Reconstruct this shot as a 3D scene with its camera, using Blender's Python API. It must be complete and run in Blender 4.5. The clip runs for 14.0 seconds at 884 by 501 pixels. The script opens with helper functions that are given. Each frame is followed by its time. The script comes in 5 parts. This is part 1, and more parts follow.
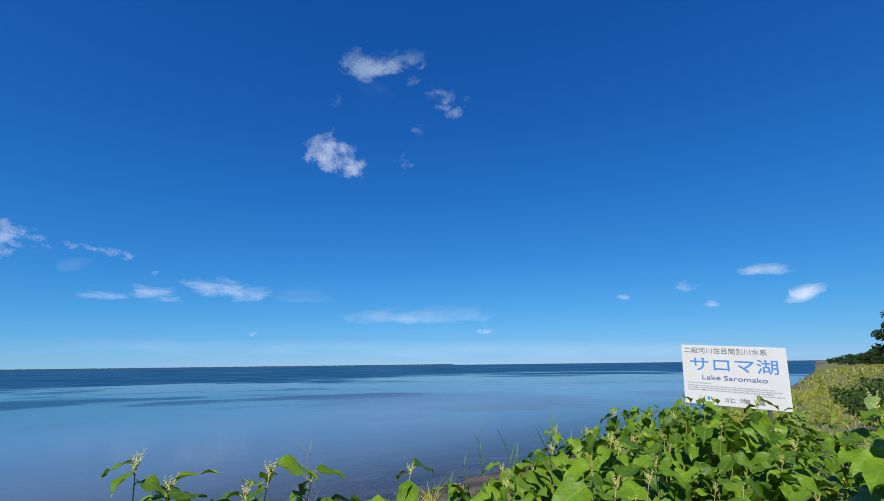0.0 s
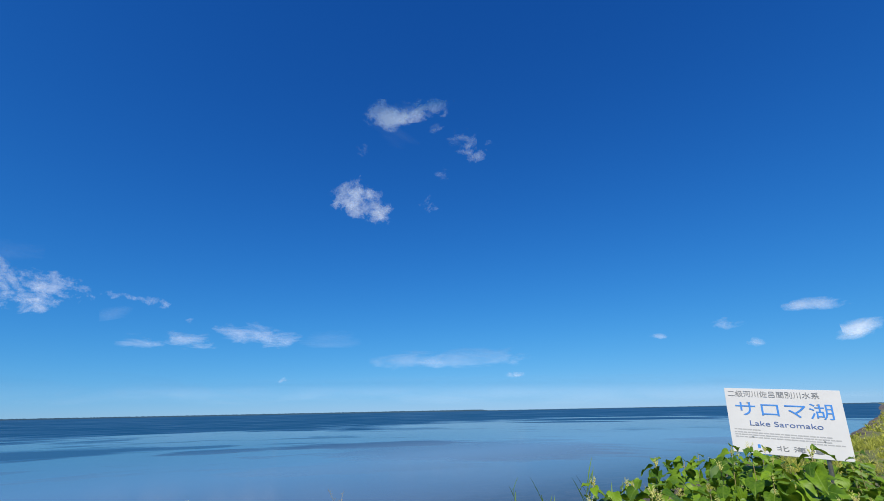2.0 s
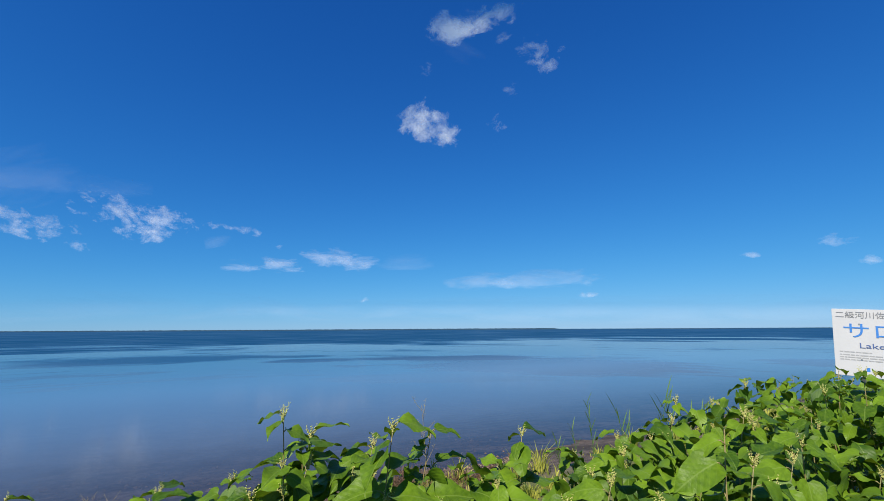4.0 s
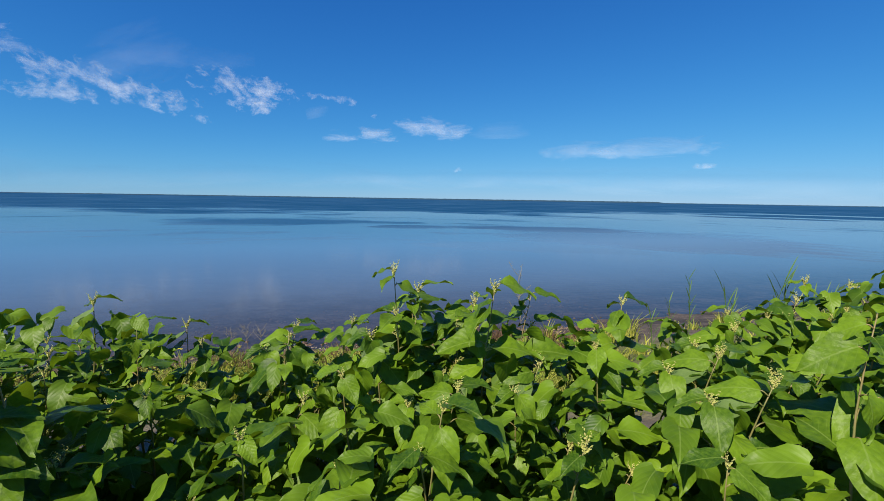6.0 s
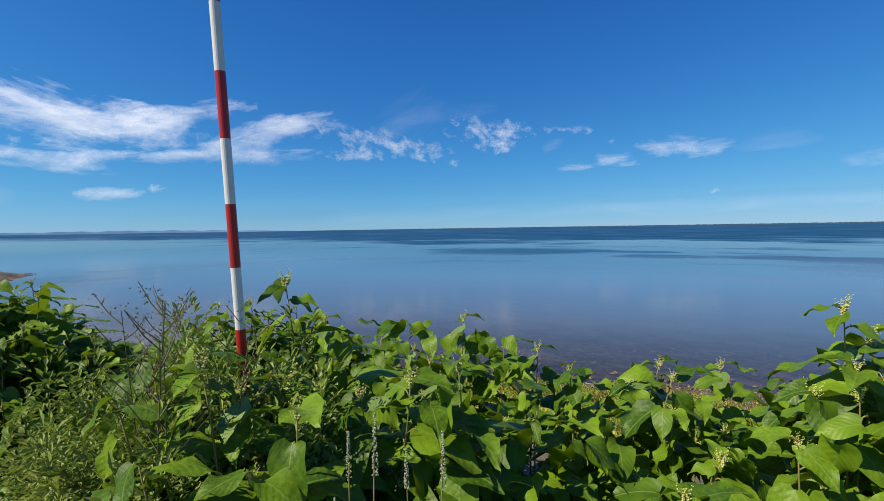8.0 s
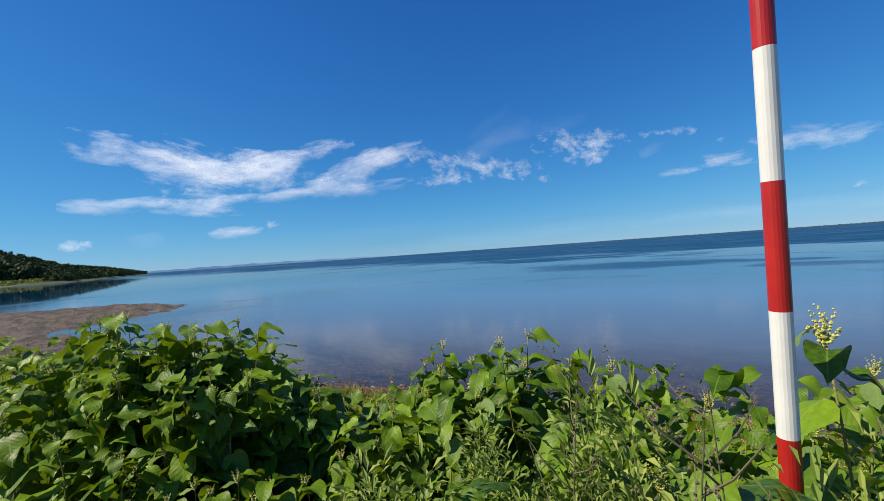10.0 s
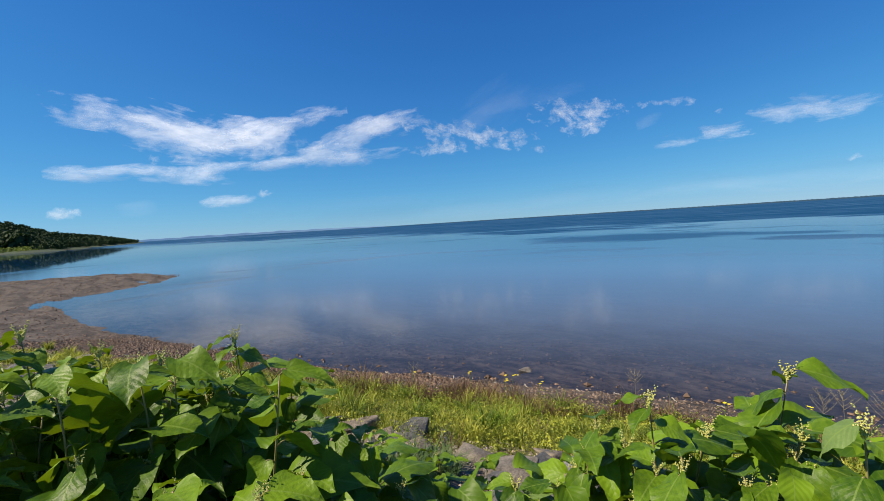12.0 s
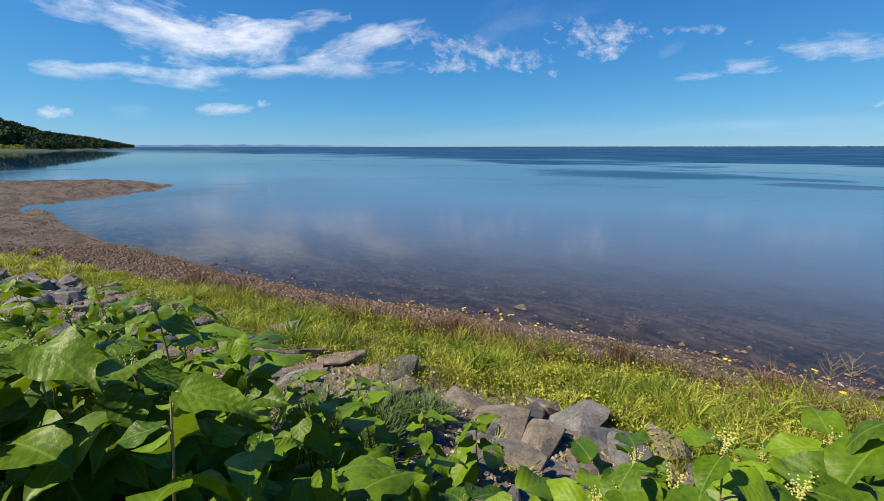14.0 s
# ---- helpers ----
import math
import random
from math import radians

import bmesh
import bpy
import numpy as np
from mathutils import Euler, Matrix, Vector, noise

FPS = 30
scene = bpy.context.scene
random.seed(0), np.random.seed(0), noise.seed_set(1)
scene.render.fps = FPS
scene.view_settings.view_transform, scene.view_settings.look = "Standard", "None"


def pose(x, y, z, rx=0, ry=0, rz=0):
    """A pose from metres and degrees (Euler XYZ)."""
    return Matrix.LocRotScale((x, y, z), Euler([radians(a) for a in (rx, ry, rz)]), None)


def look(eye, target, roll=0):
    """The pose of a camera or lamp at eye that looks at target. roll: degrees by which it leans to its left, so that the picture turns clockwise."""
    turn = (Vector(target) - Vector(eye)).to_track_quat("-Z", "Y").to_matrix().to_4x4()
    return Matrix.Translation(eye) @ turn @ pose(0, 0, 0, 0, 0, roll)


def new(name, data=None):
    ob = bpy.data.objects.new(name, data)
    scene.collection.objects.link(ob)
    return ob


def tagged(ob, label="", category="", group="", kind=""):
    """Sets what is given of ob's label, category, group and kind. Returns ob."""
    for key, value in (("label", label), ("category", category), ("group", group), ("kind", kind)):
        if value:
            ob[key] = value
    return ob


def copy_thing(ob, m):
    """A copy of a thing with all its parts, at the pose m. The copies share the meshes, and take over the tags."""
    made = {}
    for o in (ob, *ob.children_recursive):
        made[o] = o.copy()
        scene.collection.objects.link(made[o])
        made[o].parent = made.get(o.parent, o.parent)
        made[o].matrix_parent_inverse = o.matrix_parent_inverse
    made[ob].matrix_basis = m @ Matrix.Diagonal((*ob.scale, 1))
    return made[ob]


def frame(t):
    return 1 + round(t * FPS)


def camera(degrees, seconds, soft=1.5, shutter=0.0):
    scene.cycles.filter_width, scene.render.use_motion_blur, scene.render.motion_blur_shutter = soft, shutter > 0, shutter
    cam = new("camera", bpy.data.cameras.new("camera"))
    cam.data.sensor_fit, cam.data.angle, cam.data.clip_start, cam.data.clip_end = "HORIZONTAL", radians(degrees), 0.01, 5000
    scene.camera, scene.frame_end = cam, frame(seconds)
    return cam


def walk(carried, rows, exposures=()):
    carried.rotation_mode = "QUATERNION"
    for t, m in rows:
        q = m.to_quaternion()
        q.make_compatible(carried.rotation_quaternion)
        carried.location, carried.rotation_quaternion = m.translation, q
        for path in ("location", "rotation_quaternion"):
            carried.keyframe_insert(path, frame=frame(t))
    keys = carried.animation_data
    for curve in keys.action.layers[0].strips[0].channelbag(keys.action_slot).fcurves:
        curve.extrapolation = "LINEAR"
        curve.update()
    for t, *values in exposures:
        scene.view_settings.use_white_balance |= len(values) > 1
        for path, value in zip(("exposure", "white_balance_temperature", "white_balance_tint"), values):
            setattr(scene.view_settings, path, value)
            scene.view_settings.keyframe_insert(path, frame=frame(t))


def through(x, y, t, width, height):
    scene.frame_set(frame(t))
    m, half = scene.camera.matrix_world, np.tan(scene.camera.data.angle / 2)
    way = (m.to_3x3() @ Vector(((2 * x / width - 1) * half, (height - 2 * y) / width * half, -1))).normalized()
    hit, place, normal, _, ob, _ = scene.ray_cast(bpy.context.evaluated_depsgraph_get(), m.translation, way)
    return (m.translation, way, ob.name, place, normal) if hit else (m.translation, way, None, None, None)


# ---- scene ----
cam = camera(91.38, 14.0, soft=0.9)
PATH = [  # seconds, eye, target, roll
    (0, 0.000, 0.000, 1.609, 3.236, 9.107, 4.177, -0.69),
    (0.5, -0.001, -0.030, 1.618, 3.099, 9.016, 4.543, -1.34),
    (1, -0.007, -0.049, 1.621, 2.868, 8.975, 4.830, -1.82),
    (1.5, -0.013, -0.061, 1.623, 2.707, 8.952, 4.995, -1.72),
    (2, -0.027, -0.071, 1.624, 2.560, 8.935, 5.118, -1.12),
    (2.2, -0.027, -0.078, 1.627, 2.467, 8.957, 5.111, -0.84),
    (4.3, -0.027, 0.030, 1.620, 0.758, 9.914, 2.922, -0.12),
    (4.5, -0.031, 0.037, 1.617, 0.550, 9.976, 2.552, 0.06),
    (5, -0.043, 0.058, 1.614, -0.043, 10.058, 1.529, 0.39),
    (5.5, -0.059, 0.067, 1.604, -0.582, 10.021, 0.804, 0.72),
    (6, -0.073, 0.076, 1.600, -1.062, 9.958, 0.425, 0.96),
    (6.5, -0.128, 0.068, 1.595, -2.105, 9.820, 0.599, 0.71),
    (7, -0.288, 0.029, 1.581, -3.997, 9.290, 0.898, 0.25),
    (7.5, -0.494, -0.004, 1.580, -5.628, 8.558, 1.010, -0.59),
    (8, -0.713, 0.015, 1.564, -6.600, 8.083, 1.064, -0.79),
    (8.5, -0.985, -0.015, 1.572, -7.545, 7.524, 1.215, -0.98),
    (9, -1.295, -0.094, 1.588, -8.267, 7.070, 1.308, -3.68),
    (9.2, -1.410, -0.109, 1.573, -8.494, 6.945, 1.351, -3.87),
    (11.3, -2.812, 0.073, 1.583, -10.532, 6.423, 1.881, -3.94),
    (11.5, -2.962, 0.132, 1.563, -10.634, 6.542, 1.760, -3.76),
    (12, -3.233, 0.294, 1.587, -10.610, 7.015, 0.952, -3.51),
    (12.5, -3.418, 0.493, 1.579, -10.809, 7.100, 0.268, -0.29),
    (13, -3.504, 0.593, 1.613, -11.057, 6.848, -0.344, -0.53),
    (13.5, -3.550, 0.599, 1.620, -10.947, 6.916, -0.699, -0.41),
    (14, -3.564, 0.604, 1.618, -10.776, 7.125, -0.715, 0.04),
]
walk(cam, [(t, look((a, b, c), (d, e, f), r)) for t, a, b, c, d, e, f, r in PATH],
     exposures=((0, 0.38, 6500, 10), (3, 0.38, 6550, 10), (5.5, 0.42, 6850, 10), (8, 0.44, 7250, 10), (11, 0.47, 7400, 10), (14, 0.58, 7700, 10)))

# ---- world, sun, exposure ----
SUN_AZ, SUN_EL = -148.0, 45.0  # degrees clockwise from +y, and above the horizon
sun_way = Vector((math.sin(radians(SUN_AZ)) * math.cos(radians(SUN_EL)), math.cos(radians(SUN_AZ)) * math.cos(radians(SUN_EL)), math.sin(radians(SUN_EL))))
world = bpy.data.worlds.new("sky")
scene.world = world
world.use_nodes = True
wt = world.node_tree
sky = wt.nodes.new("ShaderNodeTexSky")
sky.sky_type, sky.sun_disc = "NISHITA", False
sky.sun_elevation, sky.sun_rotation = radians(SUN_EL), radians(SUN_AZ)
sky.altitude, sky.air_density, sky.dust_density, sky.ozone_density = 0, 0.8, 0.0, 5.0
tint = wt.nodes.new("ShaderNodeMix")  # a very clear, deep blue day
tint.data_type, tint.blend_type = "RGBA", "MULTIPLY"
tint.inputs[0].default_value = 1.0
tint.inputs[7].default_value = (0.42, 0.80, 1.20, 1)
wt.links.new(sky.outputs[0], tint.inputs[6])
split, join = wt.nodes.new("ShaderNodeSeparateColor"), wt.nodes.new("ShaderNodeCombineColor")
wt.links.new(tint.outputs[2], split.inputs[0])
for k, (power, low, high) in enumerate(((1.45, 1.35, 0.100), (1.15, 0.78, 0.094), (1.05, 0.50, 0.071))):
    deep, veil, out = (wt.nodes.new("ShaderNodeMath") for _ in range(3))
    deep.operation, veil.operation, out.operation = "POWER", "MULTIPLY_ADD", "DIVIDE"
    deep.inputs[1].default_value, veil.inputs[1].default_value, veil.inputs[2].default_value = power, high, low
    wt.links.new(split.outputs[k], deep.inputs[0])
    wt.links.new(deep.outputs[0], veil.inputs[0])
    wt.links.new(deep.outputs[0], out.inputs[0])
    wt.links.new(veil.outputs[0], out.inputs[1])
    wt.links.new(out.outputs[0], join.inputs[k])
wt.links.new(join.outputs[0], wt.nodes["Background"].inputs[0])
wt.nodes["Background"].inputs[1].default_value = 0.0725
sun = new("sun", bpy.data.lights.new("sun", "SUN"))
sun.data.energy, sun.data.angle, sun.data.color = 5.0, radians(0.55), (1.0, 0.93, 0.80)
sun.matrix_world = look((0, 0, 60), Vector((0, 0, 60)) - sun_way)


# ---- materials ----
def nodes_of(name):
    m = bpy.data.materials.new(name)
    m.use_nodes = True
    return m, m.node_tree.nodes, m.node_tree.links, m.node_tree.nodes["Principled BSDF"]


def noise_node(n, l, scale, detail=4, rough=0.55, coord="Object", stretch=None, vec=None, distort=0.0):
    x = n.new("ShaderNodeTexNoise")
    x.inputs["Scale"].default_value, x.inputs["Detail"].default_value = scale, detail
    x.inputs["Roughness"].default_value, x.inputs["Distortion"].default_value = rough, distort
    if vec is None:
        if coord == "World":
            vec = n.new("ShaderNodeNewGeometry").outputs["Position"]
        else:
            vec = n.new("ShaderNodeTexCoord").outputs[coord]
    if stretch:
        mp = n.new("ShaderNodeMapping")
        mp.inputs["Scale"].default_value = stretch[:3]
        if len(stretch) > 3:
            mp.inputs["Rotation"].default_value[2] = radians(stretch[3])
        l.new(vec, mp.inputs[0])
        vec = mp.outputs[0]
    l.new(vec, x.inputs["Vector"])
    return x.outputs["Fac"]


def ramp(n, l, fac, stops):
    r = n.new("ShaderNodeValToRGB")
    e = r.color_ramp.elements
    while len(e) < len(stops):
        e.new(0.5)
    for i, (p, c) in enumerate(stops):
        e[i].position = p
        e[i].color = (*c, 1) if not isinstance(c, (int, float)) else (c, c, c, 1)
    l.new(fac, r.inputs[0])
    return r.outputs[0]


def mixc(n, l, fac, a, b, mode="MIX"):
    m = n.new("ShaderNodeMix")
    m.data_type, m.blend_type = "RGBA", mode
    for k, v in ((0, fac), (6, a), (7, b)):
        if hasattr(v, "is_output"):
            l.new(v, m.inputs[k])
        else:
            m.inputs[k].default_value = v if k == 0 else (*v, 1)
    return m.outputs[2]


def calc(n, l, op, a, b=0.0, c=0.0, clamp=False):
    m = n.new("ShaderNodeMath")
    m.operation, m.use_clamp = op, clamp
    for k, v in enumerate((a, b, c)):
        if hasattr(v, "is_output"):
            l.new(v, m.inputs[k])
        else:
            m.inputs[k].default_value = v
    return m.outputs[0]


def bumped(n, l, p, height, strength, distance):
    b = n.new("ShaderNodeBump")
    b.inputs["Strength"].default_value, b.inputs["Distance"].default_value = strength, distance
    l.new(height, b.inputs["Height"])
    l.new(b.outputs[0], p.inputs["Normal"])


def attr(n, name):
    a = n.new("ShaderNodeAttribute")
    a.attribute_name = name
    return a.outputs["Fac"]


def plain(name, dark, light, rough=0.6, scale=12.0, bump=0.3, dist=0.004, metal=0.0, coord="Object", jitter=0.0):
    m, n, l, p = nodes_of(name)
    f = calc(n, l, "ADD", calc(n, l, "MULTIPLY", noise_node(n, l, scale, 5, coord=coord), 0.6), calc(n, l, "MULTIPLY", noise_node(n, l, scale * 0.13, 3, coord=coord), 0.4))
    if jitter:
        o = n.new("ShaderNodeObjectInfo").outputs["Random"]
        f = calc(n, l, "ADD", f, calc(n, l, "MULTIPLY_ADD", o, jitter, -jitter / 2))
    l.new(ramp(n, l, f, [(0.32, dark), (0.68, light)]), p.inputs["Base Color"])
    p.inputs["Roughness"].default_value, p.inputs["Metallic"].default_value = rough, metal
    if bump:
        bumped(n, l, p, noise_node(n, l, scale * 2.5, 6, coord=coord), bump, dist)
    return m


def leafy(name, dark, light, through, part=0.22, rough=0.45, veins=True, island=False, blots=1.5):
    """A thin leaf: a waxy upper skin, with sunlight passing through."""
    m, n, l, p = nodes_of(name)
    if island:
        r = n.new("ShaderNodeNewGeometry").outputs["Random Per Island"]
    else:
        r = n.new("ShaderNodeObjectInfo").outputs["Random"]
    blot = noise_node(n, l, blots if island else 9.0, 4, coord="World" if island else "Object")
    if island:
        f = calc(n, l, "ADD", calc(n, l, "MULTIPLY", r, 0.45), calc(n, l, "MULTIPLY_ADD", blot, 1.3, -0.37))
    else:
        f = calc(n, l, "ADD", calc(n, l, "MULTIPLY", r, 0.6), calc(n, l, "MULTIPLY_ADD", blot, 0.8, -0.2))
    col = ramp(n, l, f, [(0.15, dark), (0.85, light)])
    if veins:
        uv = n.new("ShaderNodeTexCoord").outputs["UV"]
        sep = n.new("ShaderNodeSeparateXYZ")
        l.new(uv, sep.inputs[0])
        side = calc(n, l, "ABSOLUTE", calc(n, l, "SUBTRACT", sep.outputs[0], 0.5))
        mid = calc(n, l, "LESS_THAN", side, 0.018)
        rib = calc(n, l, "PINGPONG", calc(n, l, "SUBTRACT", calc(n, l, "MULTIPLY", sep.outputs[1], 7.0), calc(n, l, "MULTIPLY", side, 5.5)), 0.5)
        thin = calc(n, l, "MULTIPLY", calc(n, l, "LESS_THAN", rib, 0.035), 0.2)
        vein = calc(n, l, "MAXIMUM", calc(n, l, "MULTIPLY", mid, 0.5), thin)
        col = mixc(n, l, vein, col, (0.19, 0.28, 0.06))
        bumped(n, l, p, calc(n, l, "ADD", calc(n, l, "MULTIPLY", rib, 0.5), noise_node(n, l, 11, 4)), 0.36, 0.007)
    l.new(col, p.inputs["Base Color"])
    p.inputs["Roughness"].default_value = rough
    p.inputs["Specular IOR Level"].default_value = 0.22
    t = n.new("ShaderNodeBsdfTranslucent")
    l.new(mixc(n, l, 0.55, col, through), t.inputs[0])
    mx = n.new("ShaderNodeMixShader")
    mx.inputs[0].default_value = part
    l.new(p.outputs[0], mx.inputs[1])
    l.new(t.outputs[0], mx.inputs[2])
    l.new(mx.outputs[0], n["Material Output"].inputs[0])
    return m


LEAF = leafy("knotweed_leaf", (0.028, 0.078, 0.006), (0.155, 0.268, 0.015), (0.29, 0.42, 0.014), part=0.23)
LEAF_PALE = leafy("knotweed_leaf_underside", (0.10, 0.17, 0.045), (0.18, 0.27, 0.085), (0.16, 0.28, 0.06), rough=0.5)
STEM = plain("knotweed_stem", (0.12, 0.16, 0.04), (0.28, 0.20, 0.09), 0.5, 20, 0.2)
FLOWER = plain("knotweed_flower", (0.30, 0.33, 0.07), (0.55, 0.52, 0.18), 0.7, 60, 0)
WEED = leafy("weed_leaf", (0.075, 0.15, 0.020), (0.33, 0.39, 0.100), (0.30, 0.40, 0.05), part=0.25, veins=False, island=True, rough=0.6)
WEED_DRY = plain("dry_weed_stalk", (0.20, 0.16, 0.08), (0.36, 0.30, 0.16), 0.8, 30, 0)
REED = leafy("reed_blade", (0.05, 0.11, 0.02), (0.12, 0.22, 0.05), (0.16, 0.28, 0.05), veins=False, island=True, rough=0.5)
WOODS = leafy("woodland_leaves", (0.014, 0.036, 0.012), (0.027, 0.058, 0.017), (0.03, 0.07, 0.015), part=0.10, veins=False, island=True, rough=0.8, blots=0.03)
TREE_LEAF = leafy("tree_leaves", (0.018, 0.042, 0.010), (0.05, 0.10, 0.02), (0.08, 0.15, 0.02), part=0.25, veins=False, island=True, rough=0.6)
BARK = plain("tree_bark", (0.05, 0.035, 0.022), (0.14, 0.10, 0.07), 0.9, 8, 0.6, 0.02)
WHITE = plain("white_paint", (0.55, 0.57, 0.57), (0.68, 0.69, 0.68), 0.4, 25, 0.1, 0.001)
RED = plain("red_paint", (0.30, 0.009, 0.010), (0.42, 0.016, 0.014), 0.38, 25, 0.1, 0.001)
BOARD = plain("sign_board_paint", (0.50, 0.51, 0.53), (0.55, 0.56, 0.58), 0.35, 6, 0.04, 0.001)
STEEL = plain("galvanised_steel", (0.30, 0.31, 0.32), (0.48, 0.49, 0.50), 0.45, 40, 0.1, 0.001, metal=0.9)
INK_BLUE = plain("blue_ink", (0.03, 0.17, 0.52), (0.05, 0.22, 0.60), 0.5, 30, 0)
INK_NAVY = plain("navy_ink", (0.06, 0.11, 0.27), (0.09, 0.14, 0.32), 0.5, 30, 0)
INK_GREY = plain("grey_ink", (0.16, 0.17, 0.19), (0.22, 0.23, 0.25), 0.5, 30, 0)
INK_FAINT = plain("faint_grey_ink", (0.30, 0.31, 0.33), (0.37, 0.38, 0.40), 0.5, 30, 0)
YELLOW = plain("yellow_petal", (0.62, 0.50, 0.02), (0.78, 0.66, 0.04), 0.6, 40, 0)
DRIFT = plain("bleached_driftwood", (0.17, 0.15, 0.125), (0.36, 0.33, 0.29), 0.85, 18, 0.4, 0.004, coord="World")
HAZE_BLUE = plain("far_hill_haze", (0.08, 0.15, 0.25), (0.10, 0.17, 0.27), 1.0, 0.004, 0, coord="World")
HAZE_BLUE.node_tree.nodes["Principled BSDF"].inputs["Emission Color"].default_value = (0.17, 0.33, 0.56, 1)  # the pale haze over the hills is put in as their own glow
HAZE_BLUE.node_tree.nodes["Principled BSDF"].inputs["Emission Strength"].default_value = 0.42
# trees coloured blue: the haze of the distance is put into their colour
FAR_LAND = plain("hazed_far_shore_trees", (0.011, 0.040, 0.072), (0.020, 0.056, 0.095), 1.0, 0.02, 0, coord="World")


def rock_material():
    """Quarry stone: each block grey, bluish or tan, with dusty and dark weathered faces."""
    m, n, l, p = nodes_of("riprap_rock")
    r = n.new("ShaderNodeObjectInfo").outputs["Random"]
    base = ramp(n, l, r, [(0.0, (0.085, 0.09, 0.098)), (0.3, (0.215, 0.207, 0.195)), (0.6, (0.265, 0.215, 0.162)), (0.8, (0.14, 0.147, 0.158)), (1.0, (0.30, 0.297, 0.288))])
    grain = ramp(n, l, noise_node(n, l, 5, 8, 0.7), [(0.3, 0.38), (0.7, 1.15)])
    col = mixc(n, l, 1.0, base, grain, "MULTIPLY")
    col = mixc(n, l, 1.0, col, ramp(n, l, noise_node(n, l, 38, 5, 0.75), [(0.36, 0.62), (0.62, 1.12)]), "MULTIPLY")
    dust = ramp(n, l, noise_node(n, l, 1.6, 5, 0.65), [(0.52, 0.0), (0.68, 0.6)])
    l.new(mixc(n, l, dust, col, (0.27, 0.232, 0.182)), p.inputs["Base Color"])
    p.inputs["Roughness"].default_value = 0.9
    bumped(n, l, p, noise_node(n, l, 7, 8, 0.75), 0.7, 0.04)
    return m


ROCK = rock_material()


def ground_material():
    m, n, l, p = nodes_of("shore_ground")
    fine, mid, wide = (noise_node(n, l, s, d, coord="World") for s, d in ((38, 6), (6, 5), (0.7, 4)))
    soil = ramp(n, l, mid, [(0.3, (0.060, 0.049, 0.034)), (0.7, (0.185, 0.152, 0.108))])
    turf = ramp(n, l, calc(n, l, "ADD", calc(n, l, "MULTIPLY", fine, 0.5), calc(n, l, "MULTIPLY", wide, 0.5)), [(0.38, (0.05, 0.058, 0.016)), (0.52, (0.135, 0.145, 0.036)), (0.66, (0.235, 0.225, 0.075))])
    beach = ramp(n, l, calc(n, l, "ADD", calc(n, l, "MULTIPLY", fine, 0.55), calc(n, l, "MULTIPLY", mid, 0.45)), [(0.38, (0.024, 0.018, 0.014)), (0.5, (0.070, 0.053, 0.042)), (0.64, (0.142, 0.108, 0.085))])
    drift = noise_node(n, l, 0.9, 7, 0.68, coord="World", stretch=(0.6, 1.15, 1, 25), distort=1.6)
    bed = ramp(n, l, calc(n, l, "ADD", calc(n, l, "MULTIPLY", mid, 0.35), calc(n, l, "MULTIPLY", drift, 0.65)), [(0.42, (0.014, 0.012, 0.013)), (0.5, (0.085, 0.064, 0.054)), (0.60, (0.20, 0.15, 0.12))])
    damp = ramp(n, l, noise_node(n, l, 0.9, 6, 0.65, coord="World", stretch=(0.45, 1.4, 1, 20)), [(0.47, 1.15), (0.56, 0.45)])
    beach = mixc(n, l, 1.0, beach, damp, "MULTIPLY")
    edge = calc(n, l, "MULTIPLY_ADD", mid, 0.7, -0.35)
    g = calc(n, l, "ADD", attr(n, "turf"), edge, clamp=True)
    b = calc(n, l, "ADD", attr(n, "beach"), calc(n, l, "MULTIPLY", edge, 0.7), clamp=True)
    col = mixc(n, l, g, soil, turf)
    col = mixc(n, l, ramp(n, l, b, [(0.35, 0), (0.65, 1)]), col, beach)
    col = mixc(n, l, attr(n, "bed"), col, bed)
    l.new(col, p.inputs["Base Color"])
    p.inputs["Roughness"].default_value = 0.9
    bumped(n, l, p, calc(n, l, "ADD", calc(n, l, "MULTIPLY", fine, 0.4), mid), 0.8, 0.05)
    return m


